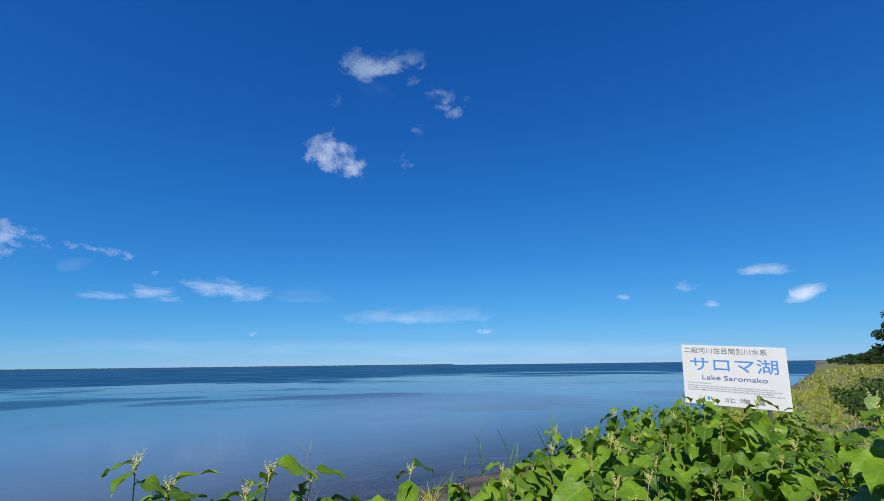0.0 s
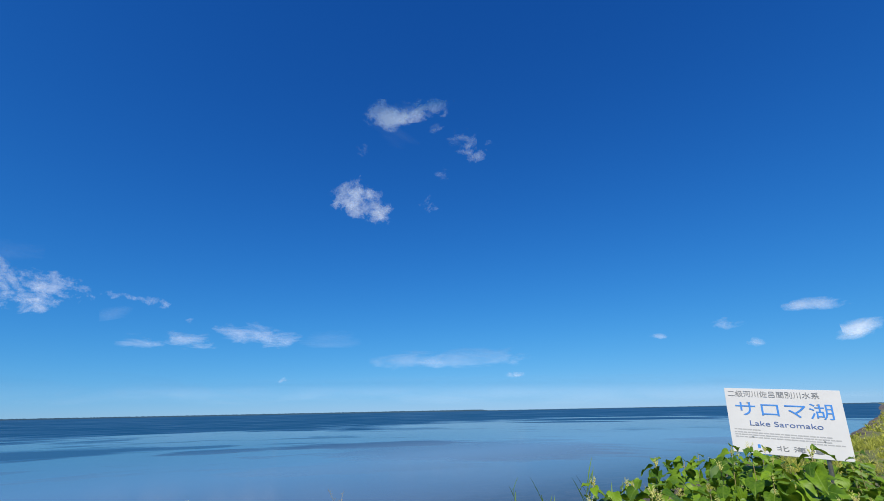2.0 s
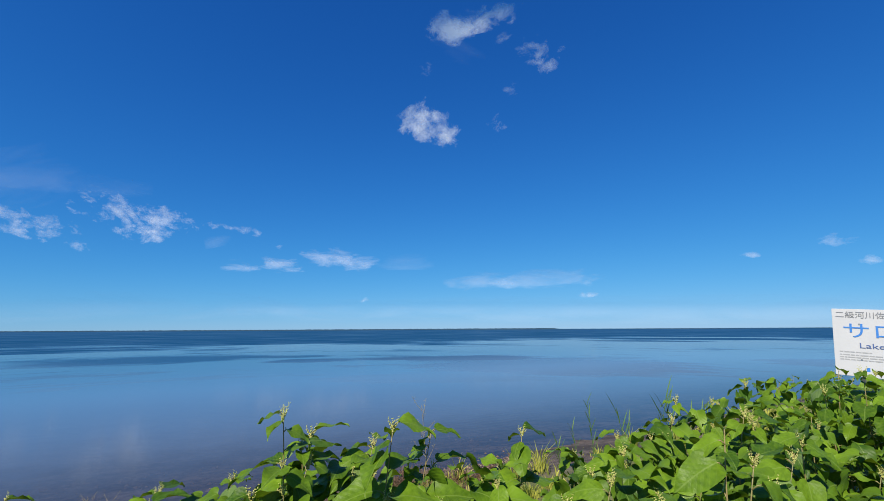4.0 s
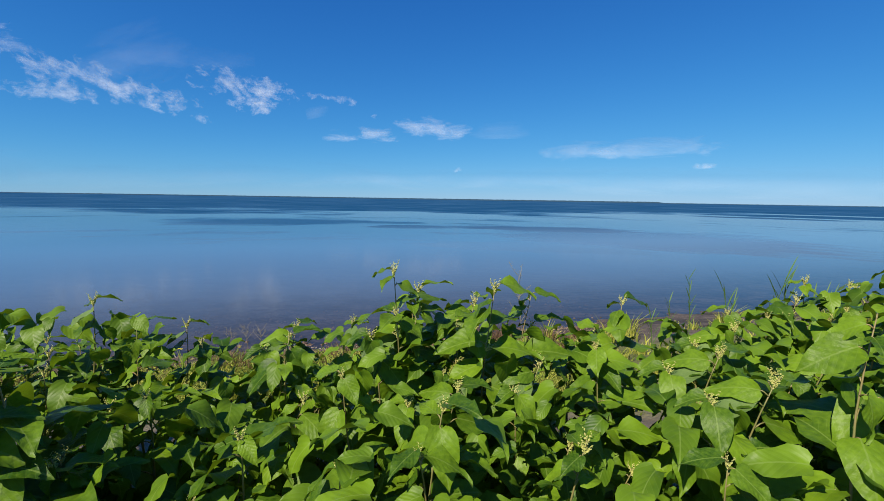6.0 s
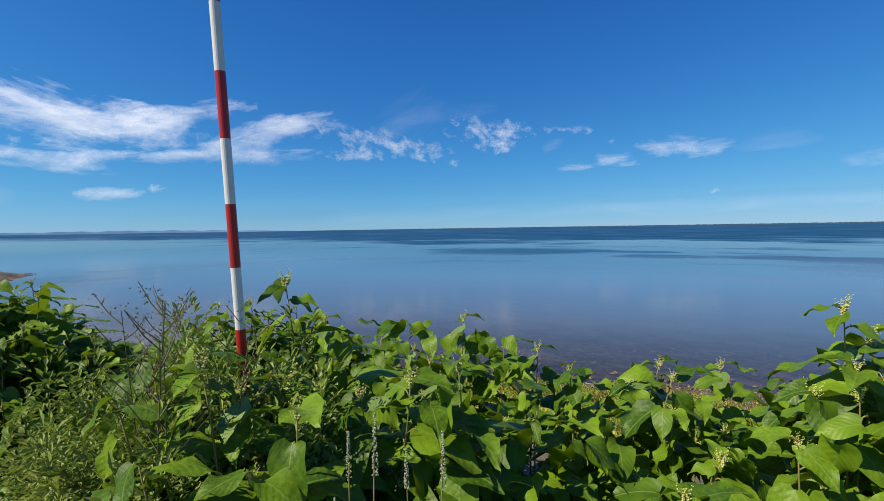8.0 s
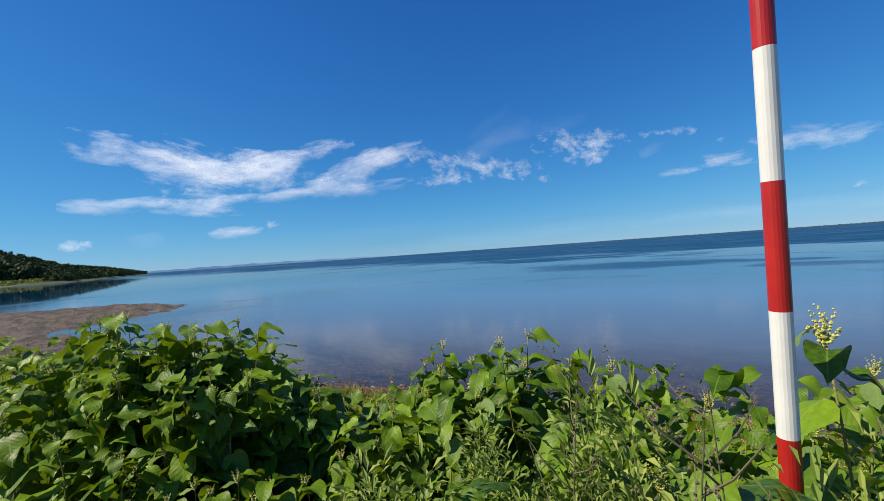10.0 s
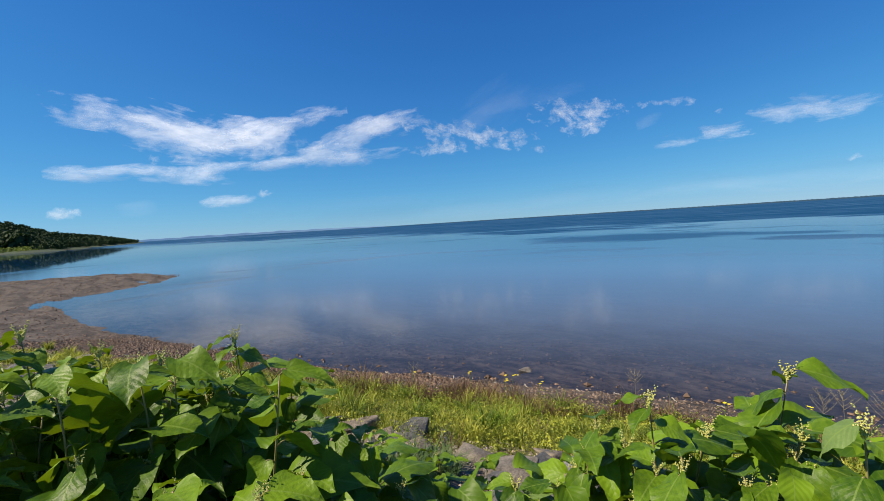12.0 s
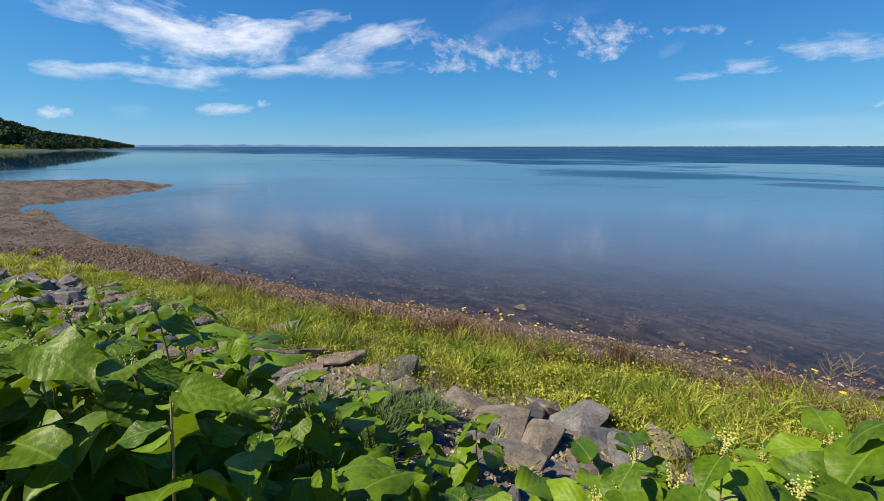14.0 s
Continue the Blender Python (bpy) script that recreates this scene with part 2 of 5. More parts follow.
def water_material():
    """Lake water: clear in the shallows, blue where it is deep; calm, with wind-ruffled lanes and patches."""
    m, n, l, p = nodes_of("lake_water")
    pos = n.new("ShaderNodeNewGeometry").outputs["Position"]
    sep = n.new("ShaderNodeSeparateXYZ")
    l.new(pos, sep.inputs[0])
    east, north = sep.outputs[0], sep.outputs[1]
    turn = calc(n, l, "ARCTAN2", east, north)  # bearing over the lake, radians
    away = calc(n, l, "SQRT", calc(n, l, "ADD", calc(n, l, "MULTIPLY", east, east), calc(n, l, "MULTIPLY", north, north)))
    near = calc(n, l, "DIVIDE", 2295.0, calc(n, l, "MAXIMUM", away, 2.0))

    def lane_noise(a, b, detail, distort):
        v = n.new("ShaderNodeCombineXYZ")
        l.new(calc(n, l, "MULTIPLY", turn, a), v.inputs[0])
        l.new(calc(n, l, "MULTIPLY", calc(n, l, "SQRT", near), b), v.inputs[1])
        return noise_node(n, l, 1.0, detail, 0.6, vec=v.outputs[0], distort=distort)

    wide, fine = lane_noise(2.6, 1.6, 5, 0.4), lane_noise(7.0, 6.5, 4, 0.4)
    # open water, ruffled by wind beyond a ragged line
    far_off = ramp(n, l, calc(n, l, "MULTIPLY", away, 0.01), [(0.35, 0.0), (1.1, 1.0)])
    # distance counts as depth, so far water takes the dark blue body colour
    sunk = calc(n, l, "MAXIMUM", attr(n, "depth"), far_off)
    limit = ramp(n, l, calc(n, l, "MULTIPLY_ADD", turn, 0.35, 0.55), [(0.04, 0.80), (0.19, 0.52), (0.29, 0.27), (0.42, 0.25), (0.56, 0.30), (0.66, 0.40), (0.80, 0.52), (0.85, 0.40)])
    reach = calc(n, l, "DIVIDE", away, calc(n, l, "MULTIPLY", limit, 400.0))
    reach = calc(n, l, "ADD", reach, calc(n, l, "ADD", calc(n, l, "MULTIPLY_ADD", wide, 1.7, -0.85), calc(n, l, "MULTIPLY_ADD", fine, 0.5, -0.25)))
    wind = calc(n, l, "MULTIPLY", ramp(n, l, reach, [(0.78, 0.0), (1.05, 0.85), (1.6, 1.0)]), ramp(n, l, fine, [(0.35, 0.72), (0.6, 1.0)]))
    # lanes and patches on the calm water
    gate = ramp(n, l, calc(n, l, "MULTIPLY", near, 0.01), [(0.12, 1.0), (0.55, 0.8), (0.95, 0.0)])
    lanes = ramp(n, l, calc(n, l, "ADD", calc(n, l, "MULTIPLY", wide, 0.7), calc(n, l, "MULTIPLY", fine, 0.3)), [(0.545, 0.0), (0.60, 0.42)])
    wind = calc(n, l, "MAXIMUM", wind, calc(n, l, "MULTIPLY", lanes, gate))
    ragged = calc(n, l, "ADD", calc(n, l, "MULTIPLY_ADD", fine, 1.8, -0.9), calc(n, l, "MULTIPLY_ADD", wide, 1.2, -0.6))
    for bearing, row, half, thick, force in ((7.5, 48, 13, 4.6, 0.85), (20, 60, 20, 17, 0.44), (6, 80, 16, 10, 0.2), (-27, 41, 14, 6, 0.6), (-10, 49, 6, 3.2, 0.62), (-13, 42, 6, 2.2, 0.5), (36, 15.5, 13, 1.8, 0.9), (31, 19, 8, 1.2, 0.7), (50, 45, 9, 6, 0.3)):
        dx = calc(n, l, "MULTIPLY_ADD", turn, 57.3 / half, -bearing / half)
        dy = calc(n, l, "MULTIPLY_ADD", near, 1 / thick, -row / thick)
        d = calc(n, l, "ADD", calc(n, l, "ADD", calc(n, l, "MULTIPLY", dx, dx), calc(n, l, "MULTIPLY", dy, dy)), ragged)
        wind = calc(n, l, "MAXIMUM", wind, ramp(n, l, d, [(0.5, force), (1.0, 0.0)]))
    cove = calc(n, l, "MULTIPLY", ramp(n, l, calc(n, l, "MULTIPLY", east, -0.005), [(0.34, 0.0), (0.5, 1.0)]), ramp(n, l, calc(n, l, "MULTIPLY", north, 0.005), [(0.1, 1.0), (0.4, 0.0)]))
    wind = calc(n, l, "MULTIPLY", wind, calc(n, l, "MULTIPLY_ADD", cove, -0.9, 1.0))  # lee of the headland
    ripple = calc(n, l, "ADD", noise_node(n, l, 1.7, 4, 0.6, stretch=(0.45, 1.2, 1, 12), vec=pos), calc(n, l, "MULTIPLY", noise_node(n, l, 9.0, 3, 0.55, stretch=(0.5, 1.1, 1), vec=pos), 0.16))
    # a small train of wavelets off the beach
    train = n.new("ShaderNodeTexWave")
    train.inputs["Scale"].default_value, train.inputs["Distortion"].default_value = 1.0, 1.2
    train.bands_direction = "Y"
    mp = n.new("ShaderNodeMapping")
    mp.inputs["Rotation"].default_value[2] = radians(-24)
    l.new(pos, mp.inputs[0])
    l.new(mp.outputs[0], train.inputs["Vector"])
    ex, ey = calc(n, l, "MULTIPLY_ADD", east, 1 / 3.2, -3.2 / 3.2), calc(n, l, "MULTIPLY_ADD", north, 1 / 4.5, -16.0 / 4.5)
    spot = ramp(n, l, calc(n, l, "ADD", calc(n, l, "MULTIPLY", ex, ex), calc(n, l, "MULTIPLY", ey, ey)), [(0.1, 0.7), (1.0, 0.0)])
    ripple = calc(n, l, "ADD", ripple, calc(n, l, "MULTIPLY", train.outputs["Fac"], spot))
    b = n.new("ShaderNodeBump")
    b.inputs["Distance"].default_value = 0.05
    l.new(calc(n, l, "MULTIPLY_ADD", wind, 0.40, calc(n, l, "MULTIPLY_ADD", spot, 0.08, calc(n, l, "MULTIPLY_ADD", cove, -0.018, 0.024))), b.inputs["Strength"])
    l.new(ripple, b.inputs["Height"])
    gloss = n.new("ShaderNodeBsdfGlossy")
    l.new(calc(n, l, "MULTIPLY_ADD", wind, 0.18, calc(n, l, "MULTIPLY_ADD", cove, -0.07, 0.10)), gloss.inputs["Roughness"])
    l.new(b.outputs[0], gloss.inputs["Normal"])
    body = n.new("ShaderNodeBsdfDiffuse")
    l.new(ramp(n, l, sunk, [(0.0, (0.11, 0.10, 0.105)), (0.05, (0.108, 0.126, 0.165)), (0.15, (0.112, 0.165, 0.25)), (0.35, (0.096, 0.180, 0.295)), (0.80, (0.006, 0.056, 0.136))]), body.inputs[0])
    clear = n.new("ShaderNodeBsdfTransparent")
    clear.inputs[0].default_value = (0.68, 0.70, 0.74, 1)
    depth = n.new("ShaderNodeMixShader")
    l.new(ramp(n, l, sunk, [(0.0, 0.05), (0.03, 0.30), (0.10, 0.74), (0.3, 1.0)]), depth.inputs[0])
    l.new(clear.outputs[0], depth.inputs[1])
    l.new(body.outputs[0], depth.inputs[2])
    fr = n.new("ShaderNodeFresnel")
    fr.inputs[0].default_value = 1.35
    mx = n.new("ShaderNodeMixShader")
    # wind mask removes the reflection; dark body colour stands in for mirrored high sky
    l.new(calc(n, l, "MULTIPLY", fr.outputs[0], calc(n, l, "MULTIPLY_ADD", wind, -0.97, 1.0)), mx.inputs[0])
    l.new(depth.outputs[0], mx.inputs[1])
    l.new(gloss.outputs[0], mx.inputs[2])
    l.new(mx.outputs[0], n["Material Output"].inputs[0])
    return m


def cloud_material(name, scale, stretch, cut, soft, most, wisp=0.0, fibre=0.0):
    """White vapour, thinning out towards a ragged edge."""
    m, n, l, p = nodes_of(name)
    uv = n.new("ShaderNodeTexCoord").outputs["UV"]
    o = n.new("ShaderNodeObjectInfo")
    add = n.new("ShaderNodeVectorMath")
    add.operation = "ADD"
    l.new(n.new("ShaderNodeTexCoord").outputs["Object"], add.inputs[0])
    l.new(calc(n, l, "MULTIPLY", o.outputs["Random"], 9000.0), add.inputs[1])
    big = noise_node(n, l, scale, 7, 0.62, stretch=(stretch, 1, 1), vec=add.outputs[0], distort=wisp)
    sep = n.new("ShaderNodeSeparateXYZ")
    l.new(uv, sep.inputs[0])
    ex = calc(n, l, "MULTIPLY_ADD", sep.outputs[0], 2.0, -1.0)
    ey = calc(n, l, "MULTIPLY_ADD", sep.outputs[1], 2.0, -1.0)
    d = calc(n, l, "SQRT", calc(n, l, "ADD", calc(n, l, "MULTIPLY", ex, ex), calc(n, l, "MULTIPLY", ey, ey)))
    big = calc(n, l, "MULTIPLY_ADD", big, 1.7, -0.35)
    if fibre:
        thread = noise_node(n, l, scale * 5, 5, 0.6, stretch=(stretch * 0.55, 1, 1), vec=add.outputs[0], distort=wisp)
        big = calc(n, l, "ADD", big, calc(n, l, "MULTIPLY_ADD", thread, fibre, -fibre / 2))
    v = calc(n, l, "SUBTRACT", big, calc(n, l, "MULTIPLY", calc(n, l, "POWER", d, 1.8), 0.36))
    a = ramp(n, l, v, [(cut, 0.0), (cut + soft, most)])
    white, thin, both = n.new("ShaderNodeBsdfDiffuse"), n.new("ShaderNodeBsdfTranslucent"), n.new("ShaderNodeAddShader")
    white.inputs[0].default_value = thin.inputs[0].default_value = (0.52, 0.53, 0.55, 1)  # sunlight scatters to both sides of a thin cloud
    l.new(white.outputs[0], both.inputs[0])
    l.new(thin.outputs[0], both.inputs[1])
    mx = n.new("ShaderNodeMixShader")
    l.new(a, mx.inputs[0])
    l.new(n.new("ShaderNodeBsdfTransparent").outputs[0], mx.inputs[1])
    l.new(both.outputs[0], mx.inputs[2])
    l.new(mx.outputs[0], n["Material Output"].inputs[0])
    return m


GROUND, WATER = ground_material(), water_material()
CLOUD_PUFF = cloud_material("puffy_cloud", 0.0080, 0.8, 0.22, 0.50, 0.85, 0.3, 0.08)
CLOUD_STREAK = cloud_material("streaked_cloud", 0.0048, 0.30, 0.21, 0.62, 0.66, 0.4, 0.42)
CLOUD_THIN = cloud_material("thin_streaked_cloud", 0.009, 0.30, 0.27, 0.60, 0.55, 0.5, 0.25)
CLOUD_LENS = cloud_material("small_lens_cloud", 0.006, 0.5, 0.22, 0.55, 0.62, 0.3, 0.15)
CLOUD_SOFT = cloud_material("soft_low_cloud", 0.008, 0.25, 0.18, 0.55, 0.36, 0.5)
CLOUD_MOTTLE = cloud_material("mottled_cloud", 0.0105, 0.6, 0.30, 0.46, 0.60, 0.3, 0.32)
CLOUD_WISP = cloud_material("small_wisp", 0.012, 0.6, 0.33, 0.50, 0.5, 0.4, 0.1)
CLOUD_FAINT = cloud_material("faint_cloud", 0.005, 0.22, 0.10, 0.7, 0.11, 0.4)


# ---- mesh helpers ----
def mesh(name, verts, faces, material=None, uvs=None, smooth=False):
    d = bpy.data.meshes.new(name)
    d.from_pydata([tuple(v) for v in verts], [], faces)
    if material:
        d.materials.append(material)
    if uvs is not None:
        layer = d.uv_layers.new(name="UVMap")
        loops = np.empty(len(d.loops), np.int32)
        d.loops.foreach_get("vertex_index", loops)
        layer.data.foreach_set("uv", np.asarray(uvs, np.float32)[loops].ravel())
    if smooth:
        d.polygons.foreach_set("use_smooth", [True] * len(d.polygons))
    d.update()
    return d


def part(name, data, parent, m=None, label=""):
    ob = new(name, data)
    ob.parent = parent
    if m is not None:
        ob.matrix_basis = m
    return tagged(ob, label) if label else ob


def tube(points, radii, sides=6):
    """Verts and faces of a round stem along points."""
    vs, fs = [], []
    for i, p in enumerate(points):
        d = (points[min(i + 1, len(points) - 1)] - points[max(i - 1, 0)]).normalized()
        u = d.cross(Vector((0.3, 0.9, 0.1))).normalized()
        w = d.cross(u)
        for k in range(sides):
            a = 2 * math.pi * k / sides
            vs.append(p + (u * math.cos(a) + w * math.sin(a)) * radii[i])
        if i:
            b = (i - 1) * sides
            fs += [(b + k, b + (k + 1) % sides, b + sides + (k + 1) % sides, b + sides + k) for k in range(sides)]
    top = len(points) - 1
    fs.append(tuple(range(top * sides, top * sides + sides)))
    fs.append(tuple(reversed(range(sides))))
    return vs, fs


class Soup:
    """Gathers verts and faces of many small pieces into one mesh."""

    def __init__(self):
        self.v, self.f = [], []

    def add(self, vs, fs):
        b = len(self.v)
        self.v += [tuple(v) for v in vs]
        self.f += [tuple(b + i for i in q) for q in fs]

    def mesh(self, name, material, smooth=False):
        return mesh(name, self.v, self.f, material, smooth=smooth)


# ---- the plan: shoreline and bank ----
ZL = -1.40  # lake level
SHORE = [(4900, 2900), (1200, 710), (300, 178), (134, 80), (53, 34.5), (24, 21), (11.3, 14.8), (6.4, 12.4), (0.6, 9.85), (-3.5, 8.05), (-7, 6.72), (-9.4, 5.65), (-11.5, 4.7), (-14, 3.77),
         (-17.5, 2.72), (-22.3, 1.35), (-27, 0.7), (-31.5, 0.3), (-34.6, -0.3), (-36, 1.4), (-38, 4.2), (-40.5, 6.2), (-44.5, 8.4), (-48, 7.4), (-55, 5.2), (-60, -2.0), (-70, -10), (-95, -22), (-150, -36),
         (-260, -52), (-390, -40), (-424, -18), (-406, 6), (-470, 16), (-560, 32), (-800, 90), (-1190, 156), (-1260, 120), (-1500, 0), (-4900, -300)]
POOLS = ((-49.5, 2.2, 3.0, 0.55, 20), (-46.8, 3.6, 1.5, 0.4, 24), (-41.8, 5.2, 1.8, 0.25, 35))  # shallow puddles on the spit
SH = np.array(SHORE, float)


def line_distance(x, y):
    """Distance from the shoreline; x and y are arrays."""
    best = np.full(x.shape, 1e9)
    for (x0, y0), (x1, y1) in zip(SH[:-1], SH[1:]):
        dx, dy = x1 - x0, y1 - y0
        t = np.clip(((x - x0) * dx + (y - y0) * dy) / (dx * dx + dy * dy), 0, 1)
        px, py = x0 + t * dx - x, y0 + t * dy - y
        d = np.hypot(px, py)
        best = np.minimum(best, d)
    return best


def shore_distance(x, y):
    x, y = np.asarray(x, float), np.asarray(y, float)
    poly = np.array(SHORE + [(-4900, 6000), (4900, 6000)], float)
    best, odd = line_distance(x, y), np.zeros(x.shape, bool)
    for (x0, y0), (x1, y1) in zip(poly, np.roll(poly, -1, 0)):
        if y0 != y1:
            odd ^= ((y0 > y) != (y1 > y)) & (x < (x1 - x0) * (y - y0) / (y1 - y0) + x0)
    return np.where(odd, -best, best)


def bank_line(x):
    return np.interp(x, [-60, -30, -5, 3, 12, 60, 400], [-30, -6.2, 1.3, 1.3, 5.2, 22, 160])


def wobble(x, y, s, amp):
    return amp * (np.sin(x * s + 1.3 * np.sin(y * s * 0.7)) + np.sin(y * s * 1.21 + 1.1 * np.sin(x * s * 0.83 + 2)) + 0.6 * np.sin((x + y) * s * 2.3 + 1)) / 2.6


def height(x, y):
    x, y = np.asarray(x, float), np.asarray(y, float)
    s = shore_distance(x, y) + wobble(x, y, 1.9, 0.10) + np.where(np.abs(x) < 70, wobble(x, y, 0.6, 0.15), 0)
    back = np.maximum(y - bank_line(x), 0.0)
    u = np.where(back > 0, np.clip(s / np.maximum(s + back, 1e-6), 0, 1), 1.0)
    land = np.interp(u, [0, 0.06, 0.15, 0.45, 0.71, 0.83, 1], [ZL, ZL + 0.12, -1.12, -0.74, -0.36, -0.16, 0.0])
    land = np.minimum(land, ZL + 0.02 + 0.20 * np.maximum(s, 0))
    spit = np.clip((-x - 24) / 8, 0, 1) * np.clip((70 + x) / 8, 0, 1)
    land = np.where(spit > 0, np.minimum(land, ZL + 0.02 + np.maximum(s, 0) * (0.05 + 0.15 * (1 - spit))), land)
    land = land + np.where(spit > 0.3, wobble(x * 0.22, y, 2.6, 0.085), 0)
    for px, py, long, short, turn in POOLS:
        c, e = math.cos(radians(turn)), math.sin(radians(turn))
        u1, v1 = ((x - px) * c + (y - py) * e) / long, ((y - py) * c - (x - px) * e) / short
        land = land - 0.42 * np.exp(-(u1 * u1 + v1 * v1) ** 2)
    land = land + 0.8 * np.clip((x - 45) / 70, 0, 1) * np.clip((s - 3) / 12, 0, 1)  # the road's low embankment
    bed = ZL - np.minimum(0.045 * np.maximum(-s, 0), 2.5)
    z = np.where(s > 0, land, bed)
    return z + np.where(np.abs(x) < 40, wobble(x, y, 4.3, 0.015), 0)


def spread(lo, a, b, hi, step, grow):
    mid = list(np.arange(a, b + step / 2, step))
    out, d, v = [], step, mid[-1]
    while v < hi:
        d *= grow
        v += d
        out.append(min(v, hi))
    left, d, v = [], step, mid[0]
    while v > lo:
        d *= grow
        v -= d
        left.append(max(v, lo))
    return np.array(left[::-1] + mid + out)


GX, GY = spread(-4950, -20, 9, 4950, 0.2, 1.07), spread(-4950, -2, 15, 4950, 0.2, 1.07)


def sheet(name, material, zfun, marks):
    X, Y = np.meshgrid(GX, GY)
    Z = zfun(X, Y)
    nx, ny = len(GX), len(GY)
    i = np.arange(nx * ny).reshape(ny, nx)
    q = np.stack([i[:-1, :-1], i[:-1, 1:], i[1:, 1:], i[1:, :-1]], -1).reshape(-1, 4)
    d = mesh(name, np.stack([X, Y, Z], -1).reshape(-1, 3).tolist(), q.tolist(), material, smooth=True)
    for key, fun in marks.items():
        a = d.attributes.new(key, "FLOAT", "POINT")
        a.data.foreach_set("value", np.asarray(fun(X, Y, Z), np.float32).ravel())
    return new(name, d)


def share(X, Y):
    s = shore_distance(X, Y)
    back = np.maximum(Y - bank_line(X), 0)
    return np.where(back > 0, np.clip(s / np.maximum(s + back, 1e-6), 0, 1), np.where(s > 0, 1.0, 0.0)), s


def beach_top(x):
    """How far up the bank the bare beach reaches, as a share of the bank's width."""
    return np.interp(x, [-90, -70, -40, -24, -17, -14.5, -12.5, -8.75, -5.9, 0], [0.05, 0.8, 0.8, 0.7, 0.53, 0.43, 0.36, 0.30, 0.25, 0.23])


def turf_mark(X, Y, Z):
    u, s = share(X, Y)
    b = beach_top(X)
    strip = np.clip((u - b) / 0.07, 0, 1) * np.clip((0.68 - u) / 0.08, 0, 1)
    far = np.clip((np.hypot(X, Y) - 14) / 6, 0, 1) * np.clip((s - np.interp(X, [-5, 10, 20], [2.5, 0.8, 0.25])) / np.interp(X, [10, 20], [1.5, 0.5]), 0, 1)
    return np.maximum(strip, far)


def beach_mark(X, Y, Z):
    u, s = share(X, Y)
    near = np.clip((beach_top(X) + 0.04 - u) / 0.08, 0, 1)
    flat = np.clip((-X - 15) / 6, 0, 1) * np.clip((75 + X) / 10, 0, 1) * np.clip((Y + 7) / 3, 0, 1)
    return np.maximum(np.where(s < np.interp(X, [-100, -76, -10, 0, 12, 22], [0.2, 9, 9, 3, 1.2, 0.4]), near, 0), flat)


tagged(sheet("ground", GROUND, height, {"turf": turf_mark, "beach": beach_mark, "bed": lambda X, Y, Z: np.clip((ZL + 0.01 - Z) / 0.03, 0, 1)}),
       "grassy lake bank falling to a brown gravel beach", "ground", kind="structure")
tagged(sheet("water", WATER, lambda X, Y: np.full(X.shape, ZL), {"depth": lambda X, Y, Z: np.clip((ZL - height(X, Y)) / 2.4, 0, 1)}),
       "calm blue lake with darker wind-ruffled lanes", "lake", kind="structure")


# ---- clouds, on the far sky ----
def azel(az, el, dist):
    a, e = radians(az), radians(el)
    return Vector((math.sin(a) * math.cos(e), math.cos(a) * math.cos(e), math.sin(e))) * dist


def cloud(lobes, material, label):
    """Bowed, overlapping banks of vapour: direction, width, height and tilt of each in degrees."""
    dist, nx, ny = 4050, 10, 6
    root = None
    for r, (az, el, wide, tall, tilt) in enumerate(lobes):
        to_sun = (SUN_AZ - az) % 360 - 180  # each bank lies open to the sun, on its near or its far side
        yaw = math.copysign(min(abs(to_sun), 40), to_sun) if abs(to_sun) < 85 else -math.copysign(min(180 - abs(to_sun), 40), to_sun)
        yaw = radians(yaw) if wide < 20 else 0
        place = azel(az, el, dist + 12 * r) + Vector((0, 0, 1.6))
        level = math.degrees(math.atan(math.sin(radians(el)) * math.tan(yaw)))
        m = Matrix.Translation(place) @ Matrix.Rotation(-yaw, 4, "Z") @ Matrix.Translation(-place) @ look(place, (0, 0, 1.6), 0) @ pose(0, 0, 0, 0, 0, level - tilt)
        wide /= math.cos(yaw)
        w, h = 2 * dist * math.tan(radians(wide / 2)), 2 * dist * math.tan(radians(tall / 2))
        vs, fs, uv = [], [], []
        for j in range(ny + 1):
            for i in range(nx + 1):
                p, q = i / nx, j / ny
                vs.append(((p - 0.5) * w, (q - 0.5) * h, -0.06 * w * ((p - 0.5) ** 2 + (q - 0.5) ** 2)))
                uv.append((p, q))
        for j in range(ny):
            for i in range(nx):
                k = j * (nx + 1) + i
                fs.append((k, k + 1, k + nx + 2, k + nx + 1))
        d = mesh("cloud_bank", vs, fs, material, uv, True)
        if len(lobes) == 1:
            root = ob = new("cloud", d)
            root.matrix_world = m
        else:
            if root is None:
                root = new("cloud")
                root.matrix_world = first = m
            ob = part("cloud_bank", d, root, first.inverted() @ m)
        ob.visible_shadow = False
    return tagged(root, label, "cloud", "clouds over the lake")


